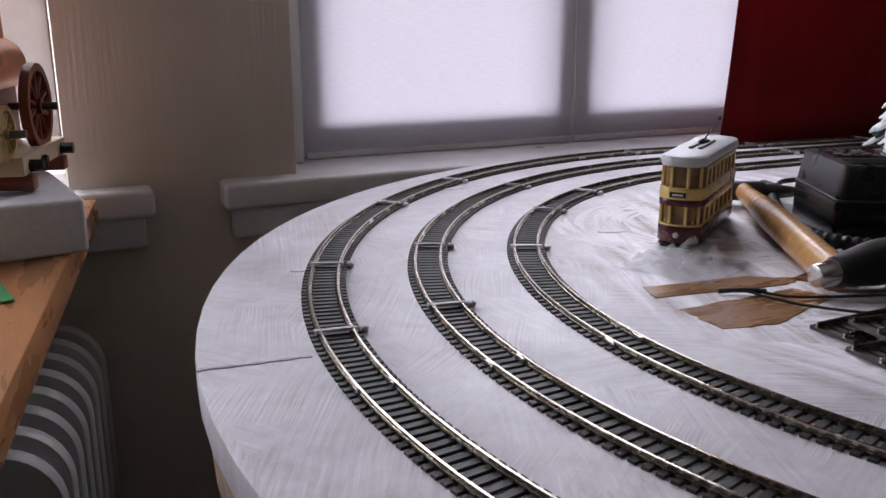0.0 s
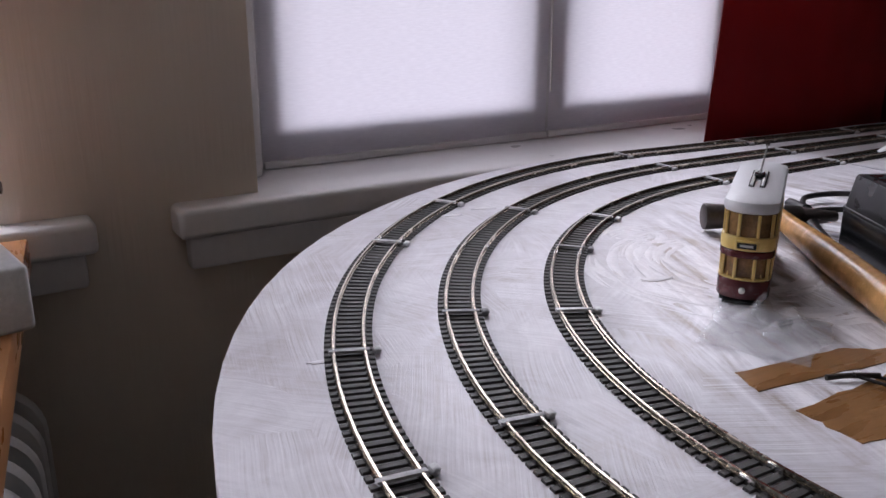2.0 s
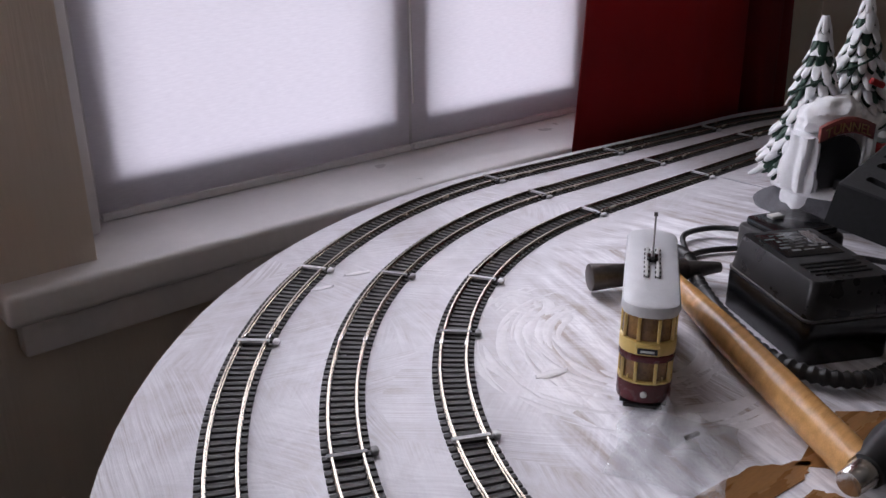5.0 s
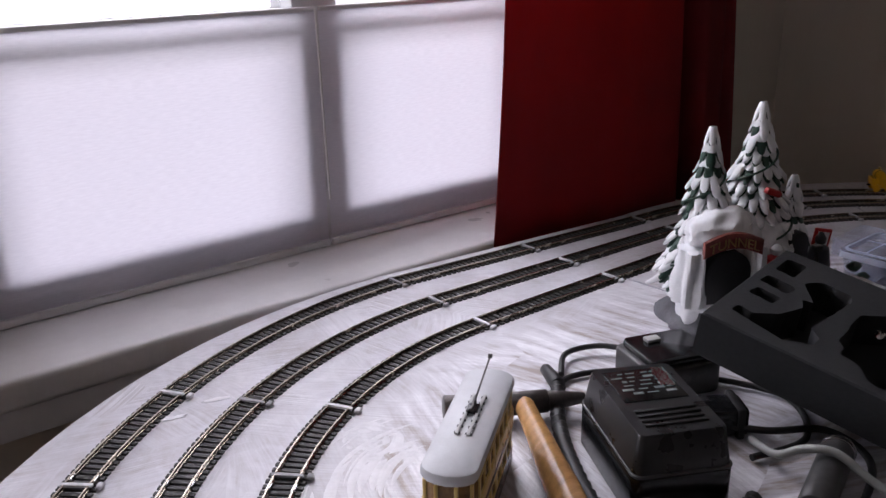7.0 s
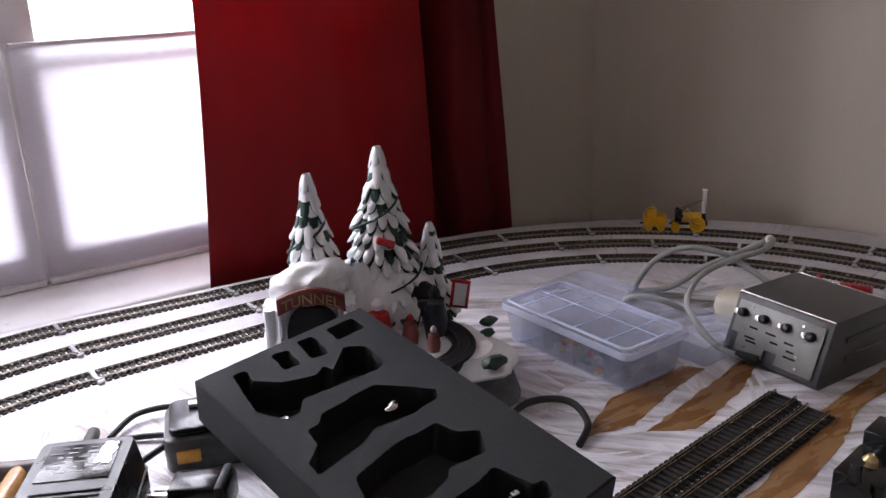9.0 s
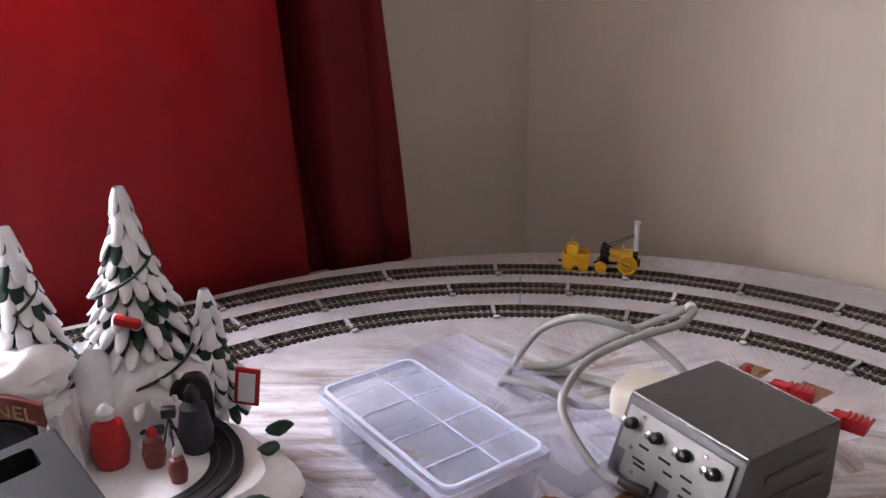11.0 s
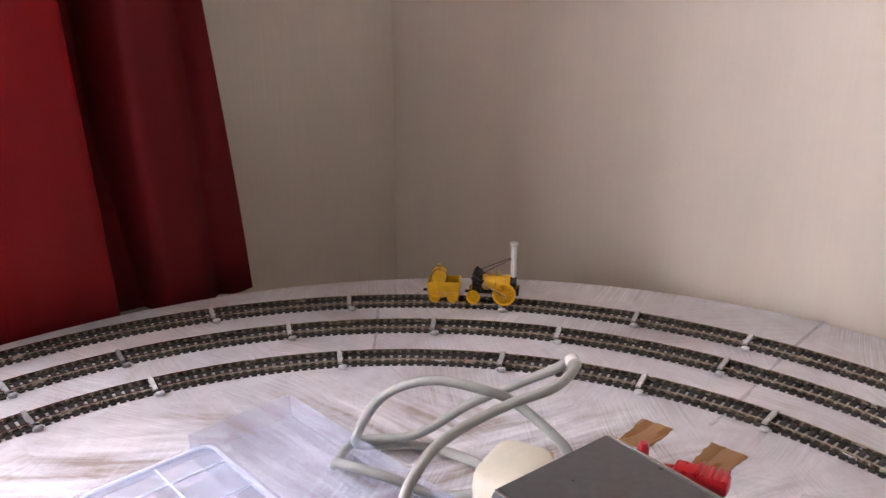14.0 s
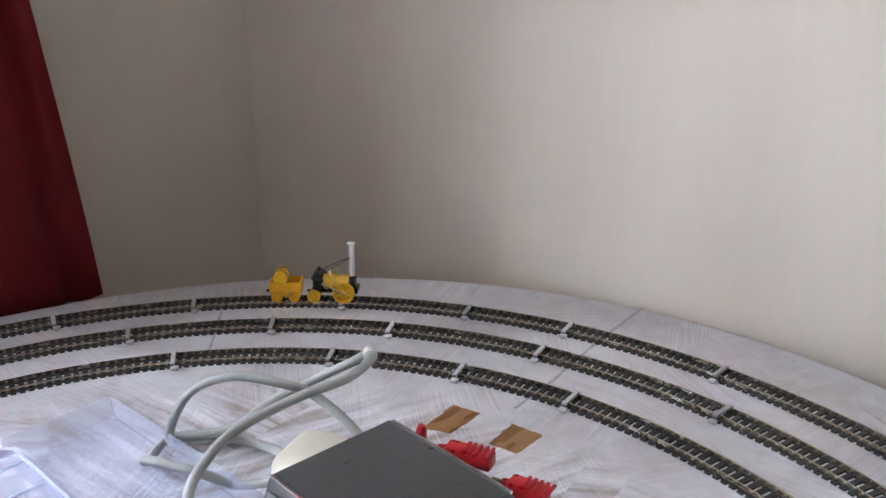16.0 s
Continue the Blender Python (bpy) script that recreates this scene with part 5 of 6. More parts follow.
for m, k in ((pose(0.5590, 0.0105, 0.0440, 0, 0, -72), 1.0), (pose(0.5610, -0.028, 0.0400, 0, 0, -78), 0.8)):
    red_clip(m, k)
ob = thing("red_lamp", pose(0.553, 0.041, 0.046), "tiny red indicator lamp on the controller", "indicator lamp")
part("lens", lathe([(0.0030, 0), (0.0030, 0.008), (0.0020, 0.0105), (0.0004, 0.011)], 16), RED_PLASTIC, ob)


def mains_plug():
    ob = thing("mains_plug", pose(0.522, 0.103, 0.0, 0, 0, 20), "cream plastic mains plug lying behind the controller", "plug")
    g = slab(rounded_rect(0.046, 0.036, 0.012), 0.004, 0.026, 0.005)
    for v in g.verts:
        v.co.x += 0.25 * max(0.0, v.co.z - 0.012)
    part("body", g, CREAM_PLASTIC, ob)
    part("cover", slab(rounded_rect(0.040, 0.032, 0.010), 0.0, 0.0039, 0.001), CREAM_PLASTIC, ob)
    for x, y in ((0.024, -0.008), (0.024, 0.008)):
        part("pin", box(0.014, 0.0055, 0.0035, (x + 0.004, y, 0.013), bevel=0.0005), BRASS, ob)


mains_plug()
GREY_LEAD = [
    (0.540, 0.080, 0.020), (0.544, 0.082, 0.034), (0.538, 0.115, 0.051), (0.521, 0.128, 0.062), (0.503, 0.152, 0.064), (0.488, 0.176, 0.048), (0.484, 0.198, 0.010), (0.500, 0.190, 0.005),
    (0.518, 0.172, 0.005), (0.522, 0.132, 0.012), (0.516, 0.122, 0.014)]
lead = cord("mains_lead", GREY_LEAD, 0.0029, CABLE_GREY, "stiff grey mains cable rising in a loop from the plug", "cable", n=12)
part("strain_relief", rod((0.540, 0.080, 0.018), (0.5425, 0.0812, 0.030), 0.0046, 0.0036, 14, bevel=0.0006), CREAM_PLASTIC, lead, "cream strain relief")
lead = cord("mains_lead", [(0.447, 0.030, 0.008), (0.438, 0.060, 0.012), (0.440, 0.095, 0.036), (0.461, 0.107, 0.050), (0.486, 0.111, 0.056), (0.521, 0.107, 0.061), (0.550, 0.100, 0.064), (0.572, 0.104, 0.067), (0.577, 0.112, 0.067), (0.570, 0.117, 0.062), (0.554, 0.134, 0.050), (0.535, 0.154, 0.035), (0.511, 0.174, 0.015), (0.486, 0.200, 0.0085), (0.466, 0.192, 0.005), (0.456, 0.172, 0.020), (0.468, 0.145, 0.020), (0.488, 0.128, 0.008), (0.503, 0.110, 0.012)], 0.0029, CABLE_GREY, "stiff grey mains cable looping over the board", "cable", n=12)
part("strain_relief", rod((0.448, 0.027, 0.008), (0.4425, 0.045, 0.0098), 0.0042, 0.0034, 14, bevel=0.0006), BLACK_RUBBER, lead, "dark rubber strain relief")
ob = thing("cable_tape", Matrix.Identity(4), "scrap of white tape round the grey cable", "tape")
part("band", rod((0.5735, 0.1060, 0.0672), (0.5775, 0.1115, 0.0672), 0.0043, n=14), WHITE_PART, ob)


def loose_track(m, length, label):
    ob = thing("loose_track", m, label, "model railway track", "loose track lengths")
    for off in (-0.0083, 0.0083):
        part("rail", rail_bm(0, 0, length, off), RAIL, ob)
    n = round(length / PITCH)
    for i in range(n):
        p = new("sleeper", SLEEPER_MESH)
        p.parent = ob
        p.matrix_local = pose(length * (i + 0.5) / n, 0, 0)
    return ob


loose_track(pose(0.215, -0.041, 0.0006, 0, 0, 6.5), 0.208, "loose straight track length lying on the board")
loose_track(pose(0.222, -0.0685, 0.0006, 0, 0, 6.5), 0.200, "loose straight track length lying on the board")
loose_track(pose(-0.272, -0.036, 0.0006, 0, 0, 2), 0.168, "loose track length lying among the wires")
loose_track(pose(-0.282, -0.066, 0.0006, 0, 0, -4), 0.168, "loose track length lying among the wires")
loose_track(pose(-0.262, -0.048, 0.0056, 0, 0, -9), 0.140, "loose track length stacked on two others")


def dark_engine():
    """A black model engine with red trim, standing near the loose track."""
    ob = thing("model_engine", pose(0.338, -0.132, 0.0, 0, 0, 8), "black model tank engine with red trim", "model engine")
    part("footplate", box(0.090, 0.028, 0.003, (0, 0, 0.010), bevel=0.0006), BLACK, ob)
    part("buffer_beam", box(0.002, 0.030, 0.007, (-0.045, 0, 0.008), bevel=0.0004), SCARLET, ob, "red buffer beam")
    part("boiler", rod((-0.040, 0, 0.025), (0.014, 0, 0.025), 0.0105, n=24, bevel=0.001), BLACK, ob)
    part("tank", box(0.042, 0.030, 0.020, (-0.006, 0, 0.013), bevel=0.0012), BLACK, ob)
    part("cab", box(0.026, 0.029, 0.030, (0.028, 0, 0.013), bevel=0.0014), BLACK, ob)
    part("chimney", lathe([(0.0045, 0), (0.0036, 0.004), (0.0036, 0.012), (0.0046, 0.0135)], 18, m=pose(-0.033, 0, 0.034)), BLACK, ob)
    part("dome", lathe([(0.0048, 0), (0.0046, 0.005), (0.0020, 0.008)], 18, m=pose(-0.010, 0, 0.034)), BRASS, ob)
    part("running_line", box(0.088, 0.0290, 0.0010, (0, 0, 0.0132)), SCARLET, ob)
    for x in (-0.026, 0.0, 0.026):
        for y in (-0.0095, 0.0095):
            spoked_wheel(0.0095, 0.0024, 10, BLACK, BLACK, ob, (x, y, 0.0095))


dark_engine()

# ---- the winter ornament ----


def winter_ornament():
    """Snowy resin ornament: three fir trees over a little shop front, a path and plain standing shapes."""
    ob = thing("winter_ornament", pose(0.205, 0.205, 0.0, 0, 0, 0), "resin winter scene ornament with snow-covered fir trees", "ornament")
    O = Vector((0.205, 0.205, 0))

    def blob_base(rx, ry, z0, z1, turn, c, seed, rough):
        g, n, rows = bmesh.new(), 44, 7
        rings = []
        for k in range(rows + 1):
            h = k / rows
            s = 1.0 - 0.16 * h ** 2 + 0.03 * math.sin(h * 7)
            ring = []
            for j in range(n):
                a = 6.2832 * j / n
                w = 1 + rough * noise.noise((math.cos(a) * 2.2, math.sin(a) * 2.2, h * 1.6 + seed))
                ring.append(g.verts.new((rx * s * w * math.cos(a), ry * s * w * math.sin(a), z0 + (z1 - z0) * h + 0.003 * noise.noise((math.cos(a) * 3, math.sin(a) * 3, seed + 5)) * h)))
            rings.append(ring)
        for a, b in zip(rings, rings[1:]):
            for j in range(n):
                g.faces.new((a[j], a[(j + 1) % n], b[(j + 1) % n], b[j]))
        g.faces.new(rings[0][::-1])
        g.faces.new(rings[-1])
        bmesh.ops.transform(g, matrix=Matrix.Translation(c) @ pose(0, 0, 0, 0, 0, turn), verts=g.verts)
        return g

    part("rock_base", blob_base(0.104, 0.062, 0.0, 0.026, -50, (-0.008, -0.010, 0), 1.0, 0.10), ROCK, ob, "grey rocky base")
    part("snow_bank", blob_base(0.099, 0.059, 0.0262, 0.040, -50, (-0.008, -0.009, 0), 3.0, 0.12), SNOW_PLAIN, ob, "sparkling white snow bank")
    part("snow_front", blob_base(0.030, 0.022, 0.012, 0.046, 20, (-0.058, 0.036, 0), 6.0, 0.15), SNOW_PLAIN, ob, "sparkling white snow bank")
    def band(pts, w, z0, z1):
        """A flat strip along a curve, w to either side."""
        way = smooth_path([(x, y, 0) for x, y in pts], 8)
        g, rows = bmesh.new(), []
        for i, p in enumerate(way):
            d = (way[min(i + 1, len(way) - 1)] - way[max(i - 1, 0)]).normalized()
            rows.append([g.verts.new((p.x - d.y * k, p.y + d.x * k, z)) for k, z in ((-w, z0), (w, z0), (w, z1), (-w, z1))])
        for a, b in zip(rows, rows[1:]):
            for j in range(4):
                g.faces.new((a[j], a[(j + 1) % 4], b[(j + 1) % 4], b[j]))
        g.faces.new(rows[0][::-1])
        g.faces.new(rows[-1])
        return g, way

    curve = [(0.034, 0.012), (0.039, -0.010), (0.038, -0.034), (0.028, -0.056), (0.008, -0.070), (-0.016, -0.072), (-0.042, -0.054), (-0.060, -0.024), (-0.070, 0.006)]
    g, way = band(curve, 0.0095, 0.036, 0.0432)
    groove = part("track_groove", g, PATH_BLACK, ob, "glossy black curving track bed")
    for off in (-0.0042, 0.0042):
        shifted = []
        for i, p in enumerate(way):
            d = (way[min(i + 1, len(way) - 1)] - way[max(i - 1, 0)]).normalized()
            shifted.append(Vector((p.x - d.y * off, p.y + d.x * off, 0.0436)))
        part("moulded_rail", tube(shifted, 0.0008, 6), SLATE_BLUE, groove)

    def fir(tip, r, z0, seed):
        """A tapering core hung with tiers of drooping, snow-laden boughs."""
        rnd = random.Random(seed)
        x, y = tip[0] - O.x, tip[1] - O.y
        h = tip[2] - z0
        core = lathe([(r * 0.66, 0), (r * 0.58, h * 0.2), (r * 0.30, h * 0.6), (r * 0.10, h * 0.9), (0.0005, h)], 16, m=pose(x, y, z0))
        tree = part("fir_tree", core, FIR_GREEN, ob, "snow-laden dark green fir tree")
        dz = 0.0118 if h > 0.1 else 0.0095
        tiers = int(h / dz)
        g, s = bmesh.new(), bmesh.new()
        for k in range(tiers):
            t = k / tiers
            rr = r * (1 - t) ** 0.95 * rnd.uniform(0.95, 1.10) + 0.0030
            lobes = max(5, int(6.2832 * rr / 0.0118))
            start = rnd.uniform(0, 6.2832)
            for target, shrink, drop, gap in ((g, 1.0, 0.0, 0.20), (s, 0.88, 0.0026, 0.0)):
                amp = [0.12 if rnd.random() < gap else rnd.uniform(0.70, 1.25) for _ in range(lobes)]
                rings = []
                for u, lift in ((0.0, 0.0), (0.3, 0.0016), (0.65, 0.0024), (0.9, 0.0016), (1.0, -0.0002), (0.96, -0.0022), (0.72, -0.0030)):
                    ring = []
                    for q in range(lobes * 9):
                        f, lobe = (q % 9) / 9, q // 9
                        grow = 0.42 + 0.58 * amp[lobe] * math.sin(math.pi * f) ** 0.55
                        rad = rr * shrink * (0.40 + 0.60 * u * grow)
                        a = start + 6.2832 * q / (lobes * 9)
                        z = z0 + h * t + dz * 1.25 * (1 - 1.15 * u * grow) + lift * grow - drop
                        j = 1 + 0.10 * noise.noise((math.cos(a) * rr * 160, math.sin(a) * rr * 160, z * 160))
                        ring.append(target.verts.new((x + rad * j * math.cos(a), y + rad * j * math.sin(a), z)))
                    rings.append(ring)
                for a, b in zip(rings, rings[1:]):
                    for q in range(len(a)):
                        target.faces.new((a[q], a[(q + 1) % len(a)], b[(q + 1) % len(a)], b[q]))
        bmesh.ops.create_cone(g, cap_ends=True, segments=14, radius1=0.0060 if h > 0.1 else 0.0036, radius2=0.0010, depth=0.020 if h > 0.1 else 0.012, matrix=pose(x, y, tip[2] - (0.010 if h > 0.1 else 0.006)))
        part("snow_cover", g, SNOW_PLAIN, tree, "white snow in drooping scalloped tiers").data.set_sharp_from_angle(angle=1.2)
        part("bough_layer", s, FIR_GREEN, tree, "dark green boughs")
        if h > 0.1:
            spiral = []
            for k in range(60):
                t = 0.12 + 0.62 * k / 59
                a = 1.1 + 15.0 * t
                spiral.append(Vector((x + r * 0.98 * (1 - t) ** 0.9 * math.cos(a), y + r * 0.98 * (1 - t) ** 0.9 * math.sin(a), z0 + h * t + 0.004)))
            part("garland", tube(spiral, 0.0011, 6), FIR_GREEN, tree, "thin dark green garland")

    fir((0.2215, 0.2473, 0.1875), 0.047, 0.038, 11)
    fir((0.1585, 0.2538, 0.1735), 0.039, 0.036, 12)
    fir((0.2600, 0.2316, 0.1185), 0.024, 0.038, 13)
    f = bmesh.new()
    bmesh.ops.create_icosphere(f, subdivisions=3, radius=1.0)
    for v in f.verts:
        k = 1 + 0.22 * noise.noise(v.co * 2.1) + 0.10 * noise.noise(v.co * 5.3)
        v.co = Vector((v.co.x * 0.027 * k - 0.012, v.co.y * 0.022 * k + 0.032, 0.050 + v.co.z * 0.046 * k))
    part("snow_hump", f, SNOW_PLAIN, ob, "white snow hump between the trees")
    turned = pose(-0.072, 0.006, 0, 0, 0, -28)

    def upright(outline, y0, y1, m):
        """A plate standing on the ornament, its outline given as (x, z)."""
        g = slab(outline, y0, y1, 0.0006)
        bmesh.ops.transform(g, matrix=m @ pose(0, 0, 0, 90), verts=g.verts)
        return g

    arch = [(-0.020, 0.036)] + [(-0.020 * math.cos(radians(180 * k / 12)), 0.062 + 0.020 * math.sin(radians(180 * k / 12))) for k in range(13)] + [(0.020, 0.036)]
    mouth = part("tunnel_mouth", upright(arch, -0.024, 0.003, turned), PATH_BLACK, ob, "dark arched tunnel mouth")
    bow = [(-0.026 + 0.052 * k / 10, 0.0785 + 0.0075 * math.sin(math.pi * k / 10)) for k in range(11)]
    sign = part("tunnel_sign", upright(bow + [(x, z + 0.0135) for x, z in bow[::-1]], 0.003, 0.0075, turned), BRICK_RED, ob, "curved dull red sign board with gold lettering")
    txt = bpy.data.curves.new("sign_lettering", "FONT")
    txt.body, txt.size, txt.extrude, txt.align_x = "TUNNEL", 0.0115, 0.0003, "CENTER"
    holder = bpy.data.objects.new("sign_lettering", txt)
    letters = new("sign_lettering", bpy.data.meshes.new_from_object(holder))
    bpy.data.objects.remove(holder)
    for v in letters.data.vertices:
        v.co.z += 0.0079
        v.co.y += 0.0800 + 0.0075 * math.cos(v.co.x * math.pi / 0.054)
    letters.data.transform(turned @ pose(0, 0, 0, 90))
    letters.data.materials.append(BRASS)
    letters.parent = sign
    f = bmesh.new()
    bmesh.ops.create_icosphere(f, subdivisions=4, radius=1.0)
    for v in f.verts:
        k = 1 + 0.16 * noise.noise(v.co * 2.3 + Vector((3, 1, 0))) + 0.07 * noise.noise(v.co * 6.0)
        v.co = Vector((v.co.x * 0.034 * k - 0.062, v.co.y * 0.023 * k + 0.024, 0.094 + v.co.z * 0.017 * k + 0.10 * max(0.0, v.co.x) * 0.034))
    part("snow_roof", f, SNOW_PLAIN, mouth, "thick snow over the tunnel mouth")
    for side in (-1, 1):
        part("snow_pier", blob_base(0.011, 0.018, 0.034, 0.082, -28, turned @ Vector((side * 0.027, 0.012, 0)), 2.0 + side, 0.5), SNOW_PLAIN, mouth)
    part("tunnel_backing", box(0.050, 0.030, 0.062, (-0.062, 0.026, 0.030), bevel=0.008, turn=pose(0, 0, 0, 0, 0, -28)), SNOW_PLAIN, mouth)
    for x, y, z in ((0.004, 0.018, 0.112), (-0.044, 0.030, 0.096)):
        part("red_bow", box(0.016, 0.006, 0.006, (x, y, z), bevel=0.002, turn=pose(0, 0, 0, 8, 20, -25)), SCARLET, ob, "small red bow")
    far_arch = [(-0.013, 0.036)] + [(-0.013 * math.cos(radians(180 * k / 12)), 0.062 + 0.014 * math.sin(radians(180 * k / 12))) for k in range(13)] + [(0.013, 0.036)]
    part("tunnel_exit", upright(far_arch, -0.004, 0.010, pose(0.034, 0.012, 0, 0, 0, -12)), PATH_BLACK, ob, "dark arched tunnel exit")
    f = bmesh.new()
    bmesh.ops.create_icosphere(f, subdivisions=4, radius=1.0)
    for v in f.verts:
        k = 1 + 0.18 * noise.noise(v.co * 2.0 + Vector((7, 2, 1))) + 0.06 * noise.noise(v.co * 6.0)
        v.co = Vector((v.co.x * 0.038 * k + 0.014, v.co.y * 0.017 * k + 0.020, 0.050 + v.co.z * 0.040 * k))
    part("snow_slope", f, SNOW_PLAIN, ob, "white snow slope above the tunnel exit")
    stand = part("viewing_box", box(0.008, 0.006, 0.006, (0.010, -0.026, 0.070), bevel=0.0008, turn=pose(0, 0, 0, 0, 0, -25)), PATH_BLACK, ob, "small black box on a tripod")
    for k in range(3):
        a = radians(120 * k + 20)
        part("tripod_leg", rod((0.010, -0.026, 0.071), (0.010 + 0.008 * math.cos(a), -0.026 + 0.008 * math.sin(a), 0.041), 0.0006, n=6), PATH_BLACK, stand)
    board_part = part("notice_board", box(0.016, 0.0022, 0.026, (0.066, 0.002, 0.046), bevel=0.0006, turn=pose(0, 0, 0, 0, 8, -38)), SCARLET, ob, "red framed white notice")
    part("notice", box(0.0105, 0.0010, 0.020, (0.0652, 0.0002, 0.049), turn=pose(0, 0, 0, 0, 8, -38)), SNOW_PLAIN, board_part)
    for x, y, z, s in ((0.074, -0.030, 0.042, 0.008), (0.030, -0.092, 0.040, 0.010), (0.060, -0.045, 0.040, 0.007)):
        f = bmesh.new()
        bmesh.ops.create_icosphere(f, subdivisions=2, radius=s)
        for v in f.verts:
            q = v.co * (1 + 0.45 * noise.noise(v.co * 300)) * 0.9
            v.co = Vector((q.x * 1.2 + x, q.y * 0.8 + y, q.z * 0.6 + z))
        part("little_bush", f, FIR_GREEN, ob, "dark green mossy bush")

    def standing_shape(x, y, h, r, mat, top):
        """A plain skittle shape."""
        body = part("standing_shape", lathe([(r * 0.8, 0), (r, h * 0.3), (r * 0.75, h * 0.66), (r * 0.32, h * 0.72)], 16, m=pose(x, y, 0.040)), mat, ob)
        part("shape_top", lathe([(0.0006, 0), (r * 0.44, h * 0.06), (r * 0.46, h * 0.16), (r * 0.2, h * 0.26), (0.0006, h * 0.28)], 14, m=pose(x, y, 0.040 + h * 0.70)), top, body)

    standing_shape(0.026, -0.020, 0.044, 0.0105, SLATE_BLUE, PATH_BLACK)
    standing_shape(-0.020, -0.006, 0.040, 0.0115, SCARLET, SNOW_PLAIN)
    standing_shape(0.000, -0.022, 0.026, 0.0070, BRICK_RED, SCARLET)
    standing_shape(0.006, -0.046, 0.022, 0.0055, BRICK_RED, LABEL_INK)


FIR_GREEN = material("dark_fir_green_paint", (0.012, 0.045, 0.030), 0.45, var=0.4, scale=200, bump=0.3)
winter_ornament()

# ---- the desk by the other window ----
DESK_Z = -0.012
desk = thing("desk", Matrix.Identity(4), "orange varnished wooden desk top by the window", "desk")
part("desk_top", slab([(-1.5, 0.545), (-0.585, 0.545), (-0.662, 0.02), (-0.722, -0.40), (-1.5, -0.40)], DESK_Z - 0.026, DESK_Z, 0.002), WOOD_TOP, desk, "glossy orange wood top")
for x, y in ((-1.45, 0.5), (-0.80, 0.44), (-1.45, -0.35), (-0.80, -0.35)):
    part("leg", box(0.04, 0.04, DESK_Z - 0.026 - FLOOR_Z, (x, y, FLOOR_Z), bevel=0.003), WOOD_TOP, desk)
ob = thing("polystyrene_box", pose(-0.676, 0.441, DESK_Z, 0, 0, 8.8), "white polystyrene packing block on the desk", "packing block")
part("body", box(0.118, 0.218, 0.041, bevel=0.0035, seg=3), POLY, ob)
for i, (x, y, w, d) in enumerate(((0.030, 0.02, 0.020, 0.12), (-0.020, 0.0, 0.030, 0.15))):
    part("raised_pad", box(w, d, 0.0016, (x, y, 0.0411), bevel=0.0006), POLY, ob)


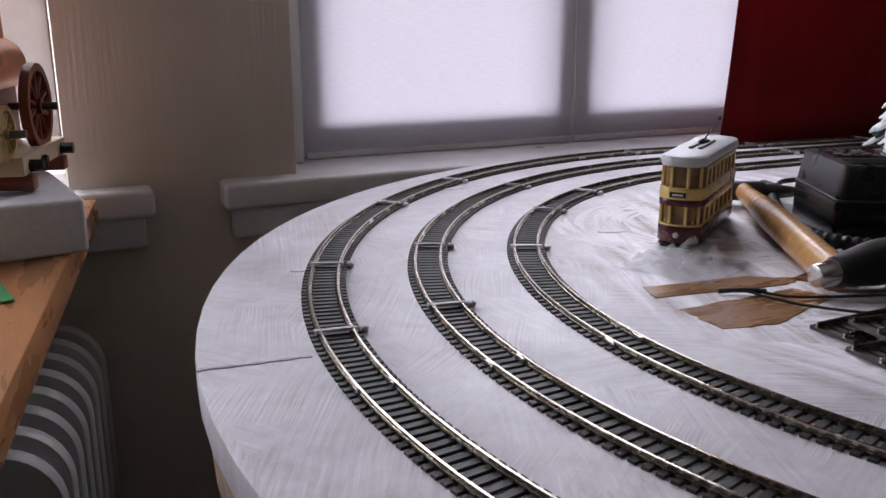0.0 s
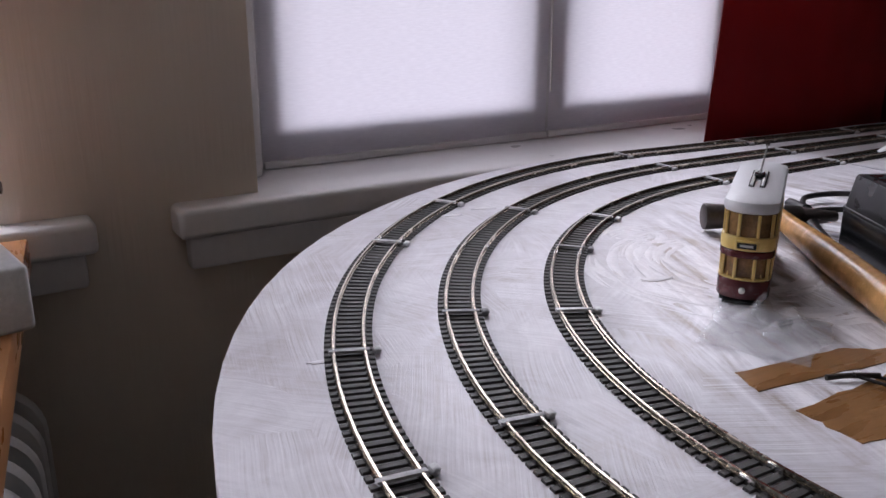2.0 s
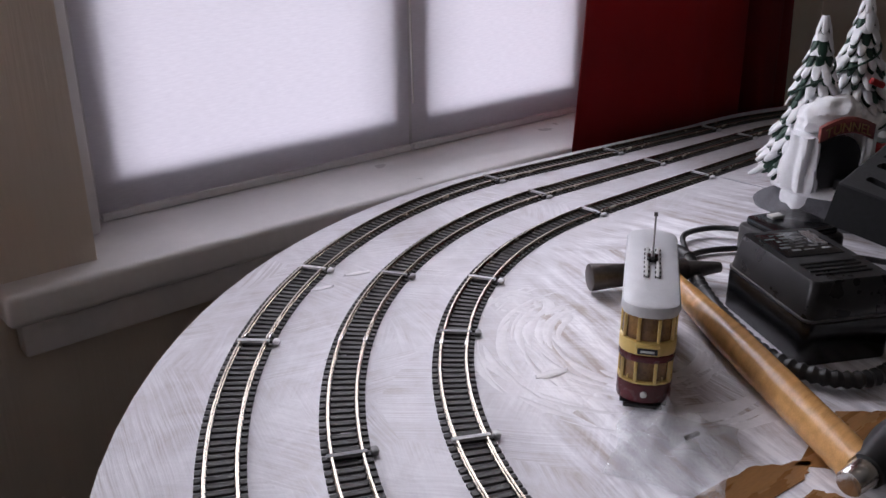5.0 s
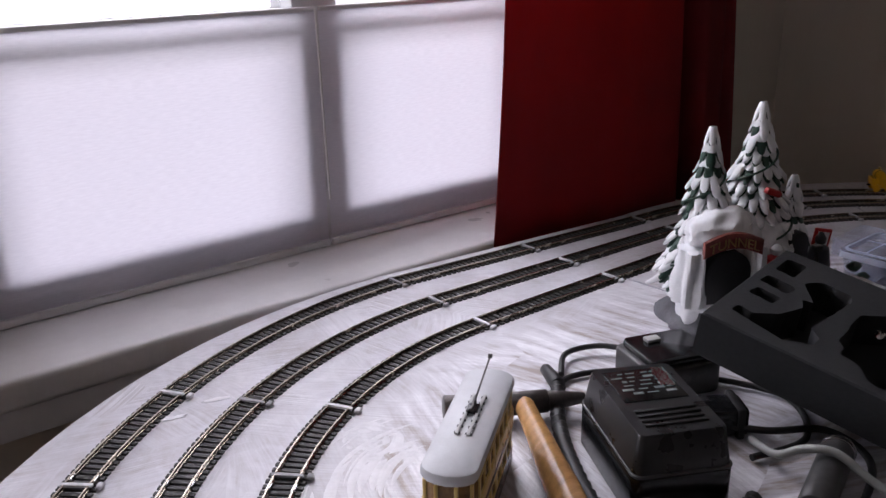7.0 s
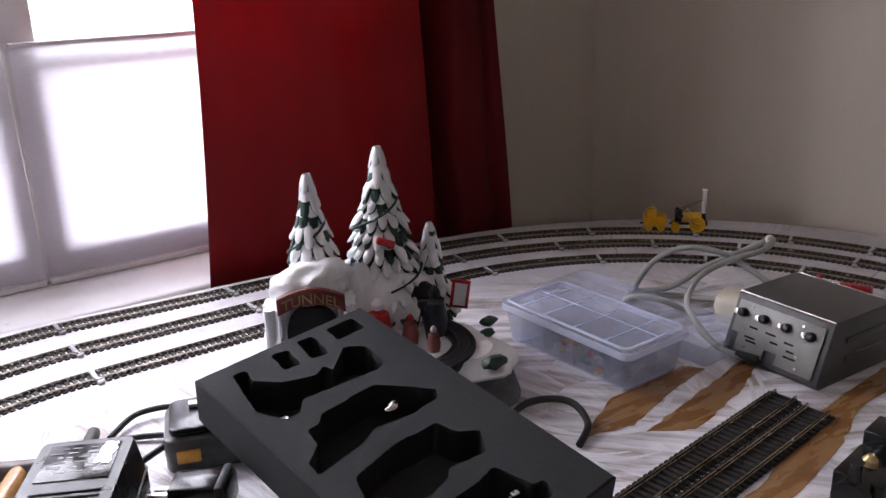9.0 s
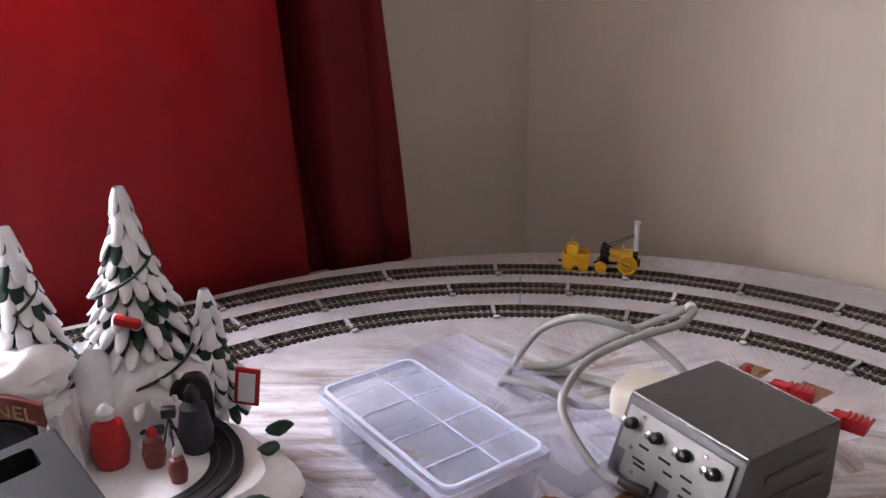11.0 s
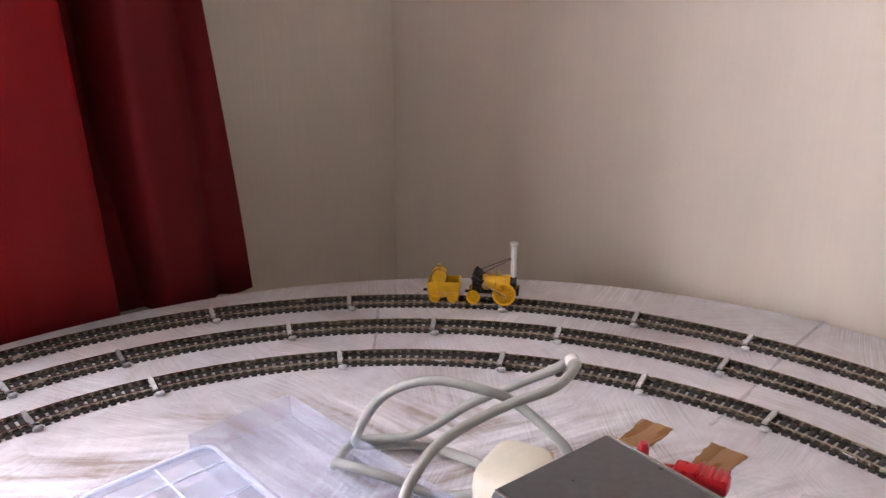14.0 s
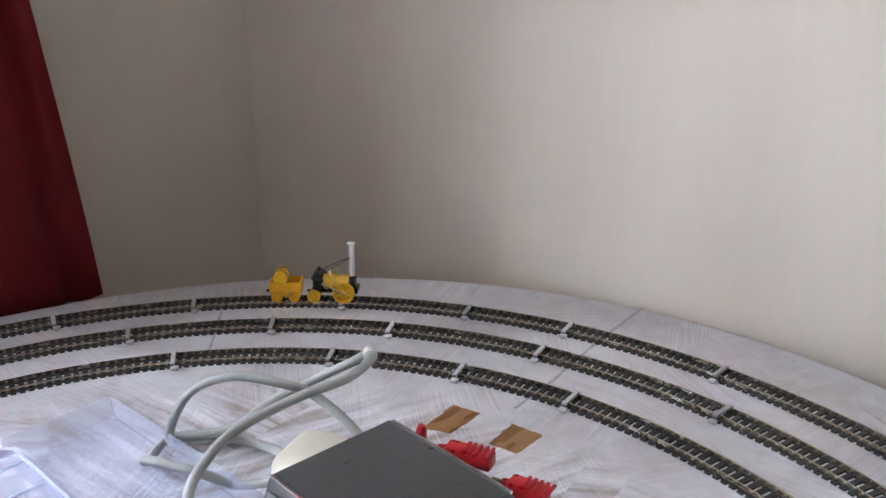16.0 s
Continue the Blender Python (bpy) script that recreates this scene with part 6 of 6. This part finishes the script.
def traction_engine():
    """A copper and brass model steam engine on spoked wheels, on a tan wooden truck."""
    ob = thing("model_steam_engine", pose(-0.658, 0.435, DESK_Z + 0.0429, 0, 0, -15), "copper and brass model steam engine on a tan truck", "model engine")
    deck = part("truck_deck", box(0.060, 0.120, 0.014, (0.006, 0, 0.012), bevel=0.0016), TAN, ob, "tan wooden truck bed")
    for y in (-0.045, 0.045):
        part("axle_beam", box(0.066, 0.014, 0.012, (0.006, y, 0.0), bevel=0.0016), RED_BROWN, deck)
        part("bolt", rod((0.036, y, 0.018), (0.046, y, 0.018), 0.0046, n=6), BLACK, deck)
    part("bolt", rod((0.034, -0.012, 0.016), (0.040, -0.012, 0.016), 0.0050, n=6), BLACK, deck)
    part("boiler", rod((-0.006, -0.080, 0.088), (-0.006, 0.050, 0.088), 0.022, n=32, bevel=0.002), COPPER, ob, "dull copper boiler")
    part("smoke_dome", lathe([(0.012, 0), (0.012, 0.014), (0.008, 0.024), (0.001, 0.027)], 24, m=pose(-0.006, -0.010, 0.106)), BRASS, ob)
    part("saddle", box(0.026, 0.090, 0.050, (-0.006, 0, 0.026), bevel=0.003), RED_BROWN, ob)
    for x, y, r in ((0.028, 0.018, 0.034), (0.024, -0.058, 0.021)):
        spoked_wheel(r, 0.007, 10, BRASS if r < 0.03 else RED_BROWN, RED_BROWN if r > 0.03 else BRASS, ob, (x, y, 0.022 + r), "flywheel", axis="x")
        part("axle", rod((-0.020, y, 0.022 + r), (x + 0.016, y, 0.022 + r), 0.0030, n=12), DARK_STEEL, ob)
    part("cylinder", rod((0.010, -0.050, 0.100), (0.010, -0.015, 0.094), 0.008, n=18, bevel=0.001), RED_BROWN, ob)
    part("chimney", rod((-0.006, 0.042, 0.106), (-0.006, 0.042, 0.168), 0.0085, 0.0075, 20), COPPER, ob)


traction_engine()
ob = thing("green_card", pose(-0.705, 0.292, DESK_Z + 0.0005, 0, 0, 12), "bright green card lying on the desk", "card")
part("sheet", box(0.085, 0.130, 0.0016, bevel=0.0003), GREEN_CARD, ob)


def oil_radiator():
    """An oil-filled radiator: a row of flat rounded fins and a control end."""
    ob = thing("oil_radiator", pose(-0.705, 0.305, FLOOR_Z, 0, 0, -9.4), "pale grey oil-filled radiator standing under the desk", "radiator")
    top = 0.612
    for k in range(8):
        y = -0.02 + 0.0365 * k
        outline = [(x, z + 0.376) for x, z in rounded_rect(0.150, 0.492, 0.045, 8)]
        g = slab(outline, -0.009, 0.009, 0.006)
        bmesh.ops.transform(g, matrix=Matrix.Translation((0, y, 0)) @ pose(0, 0, 0, 90), verts=g.verts)
        fin = part("fin", g, RADIATOR, ob)
        part("fin_slot", box(0.050, 0.0016, 0.006, (0.0, y - 0.0098, top - 0.034), bevel=0.0008), BLACK, fin)
    for z in (0.19, 0.55):
        part("oil_pipe", rod((0, -0.04, z), (0, 0.275, z), 0.020, n=20), RADIATOR, ob)
    part("control_box", box(0.132, 0.075, 0.42, (0, -0.075, 0.16), bevel=0.022, seg=4), RADIATOR, ob, "pale grey control end")
    part("control_knob", rod((0.0, -0.112, 0.50), (0.0, -0.130, 0.50), 0.022, n=24, bevel=0.003), BLACK, ob)
    part("carry_handle", tube(smooth_path([(-0.045, -0.110, 0.548), (-0.040, -0.135, 0.556), (0.040, -0.135, 0.556), (0.045, -0.110, 0.548)], 8), 0.008, 12), BLACK, ob)
    for y in (-0.05, 0.24):
        part("foot", box(0.20, 0.030, 0.030, (0, y, 0.020), bevel=0.006), BLACK, ob)
        for x in (-0.085, 0.085):
            part("castor", rod((x, y - 0.008, 0.020), (x, y + 0.008, 0.020), 0.020, n=18, bevel=0.002), BLACK, ob)
        part("leg", box(0.030, 0.024, 0.10, (0, y, 0.045), bevel=0.004), BLACK, ob)


oil_radiator()
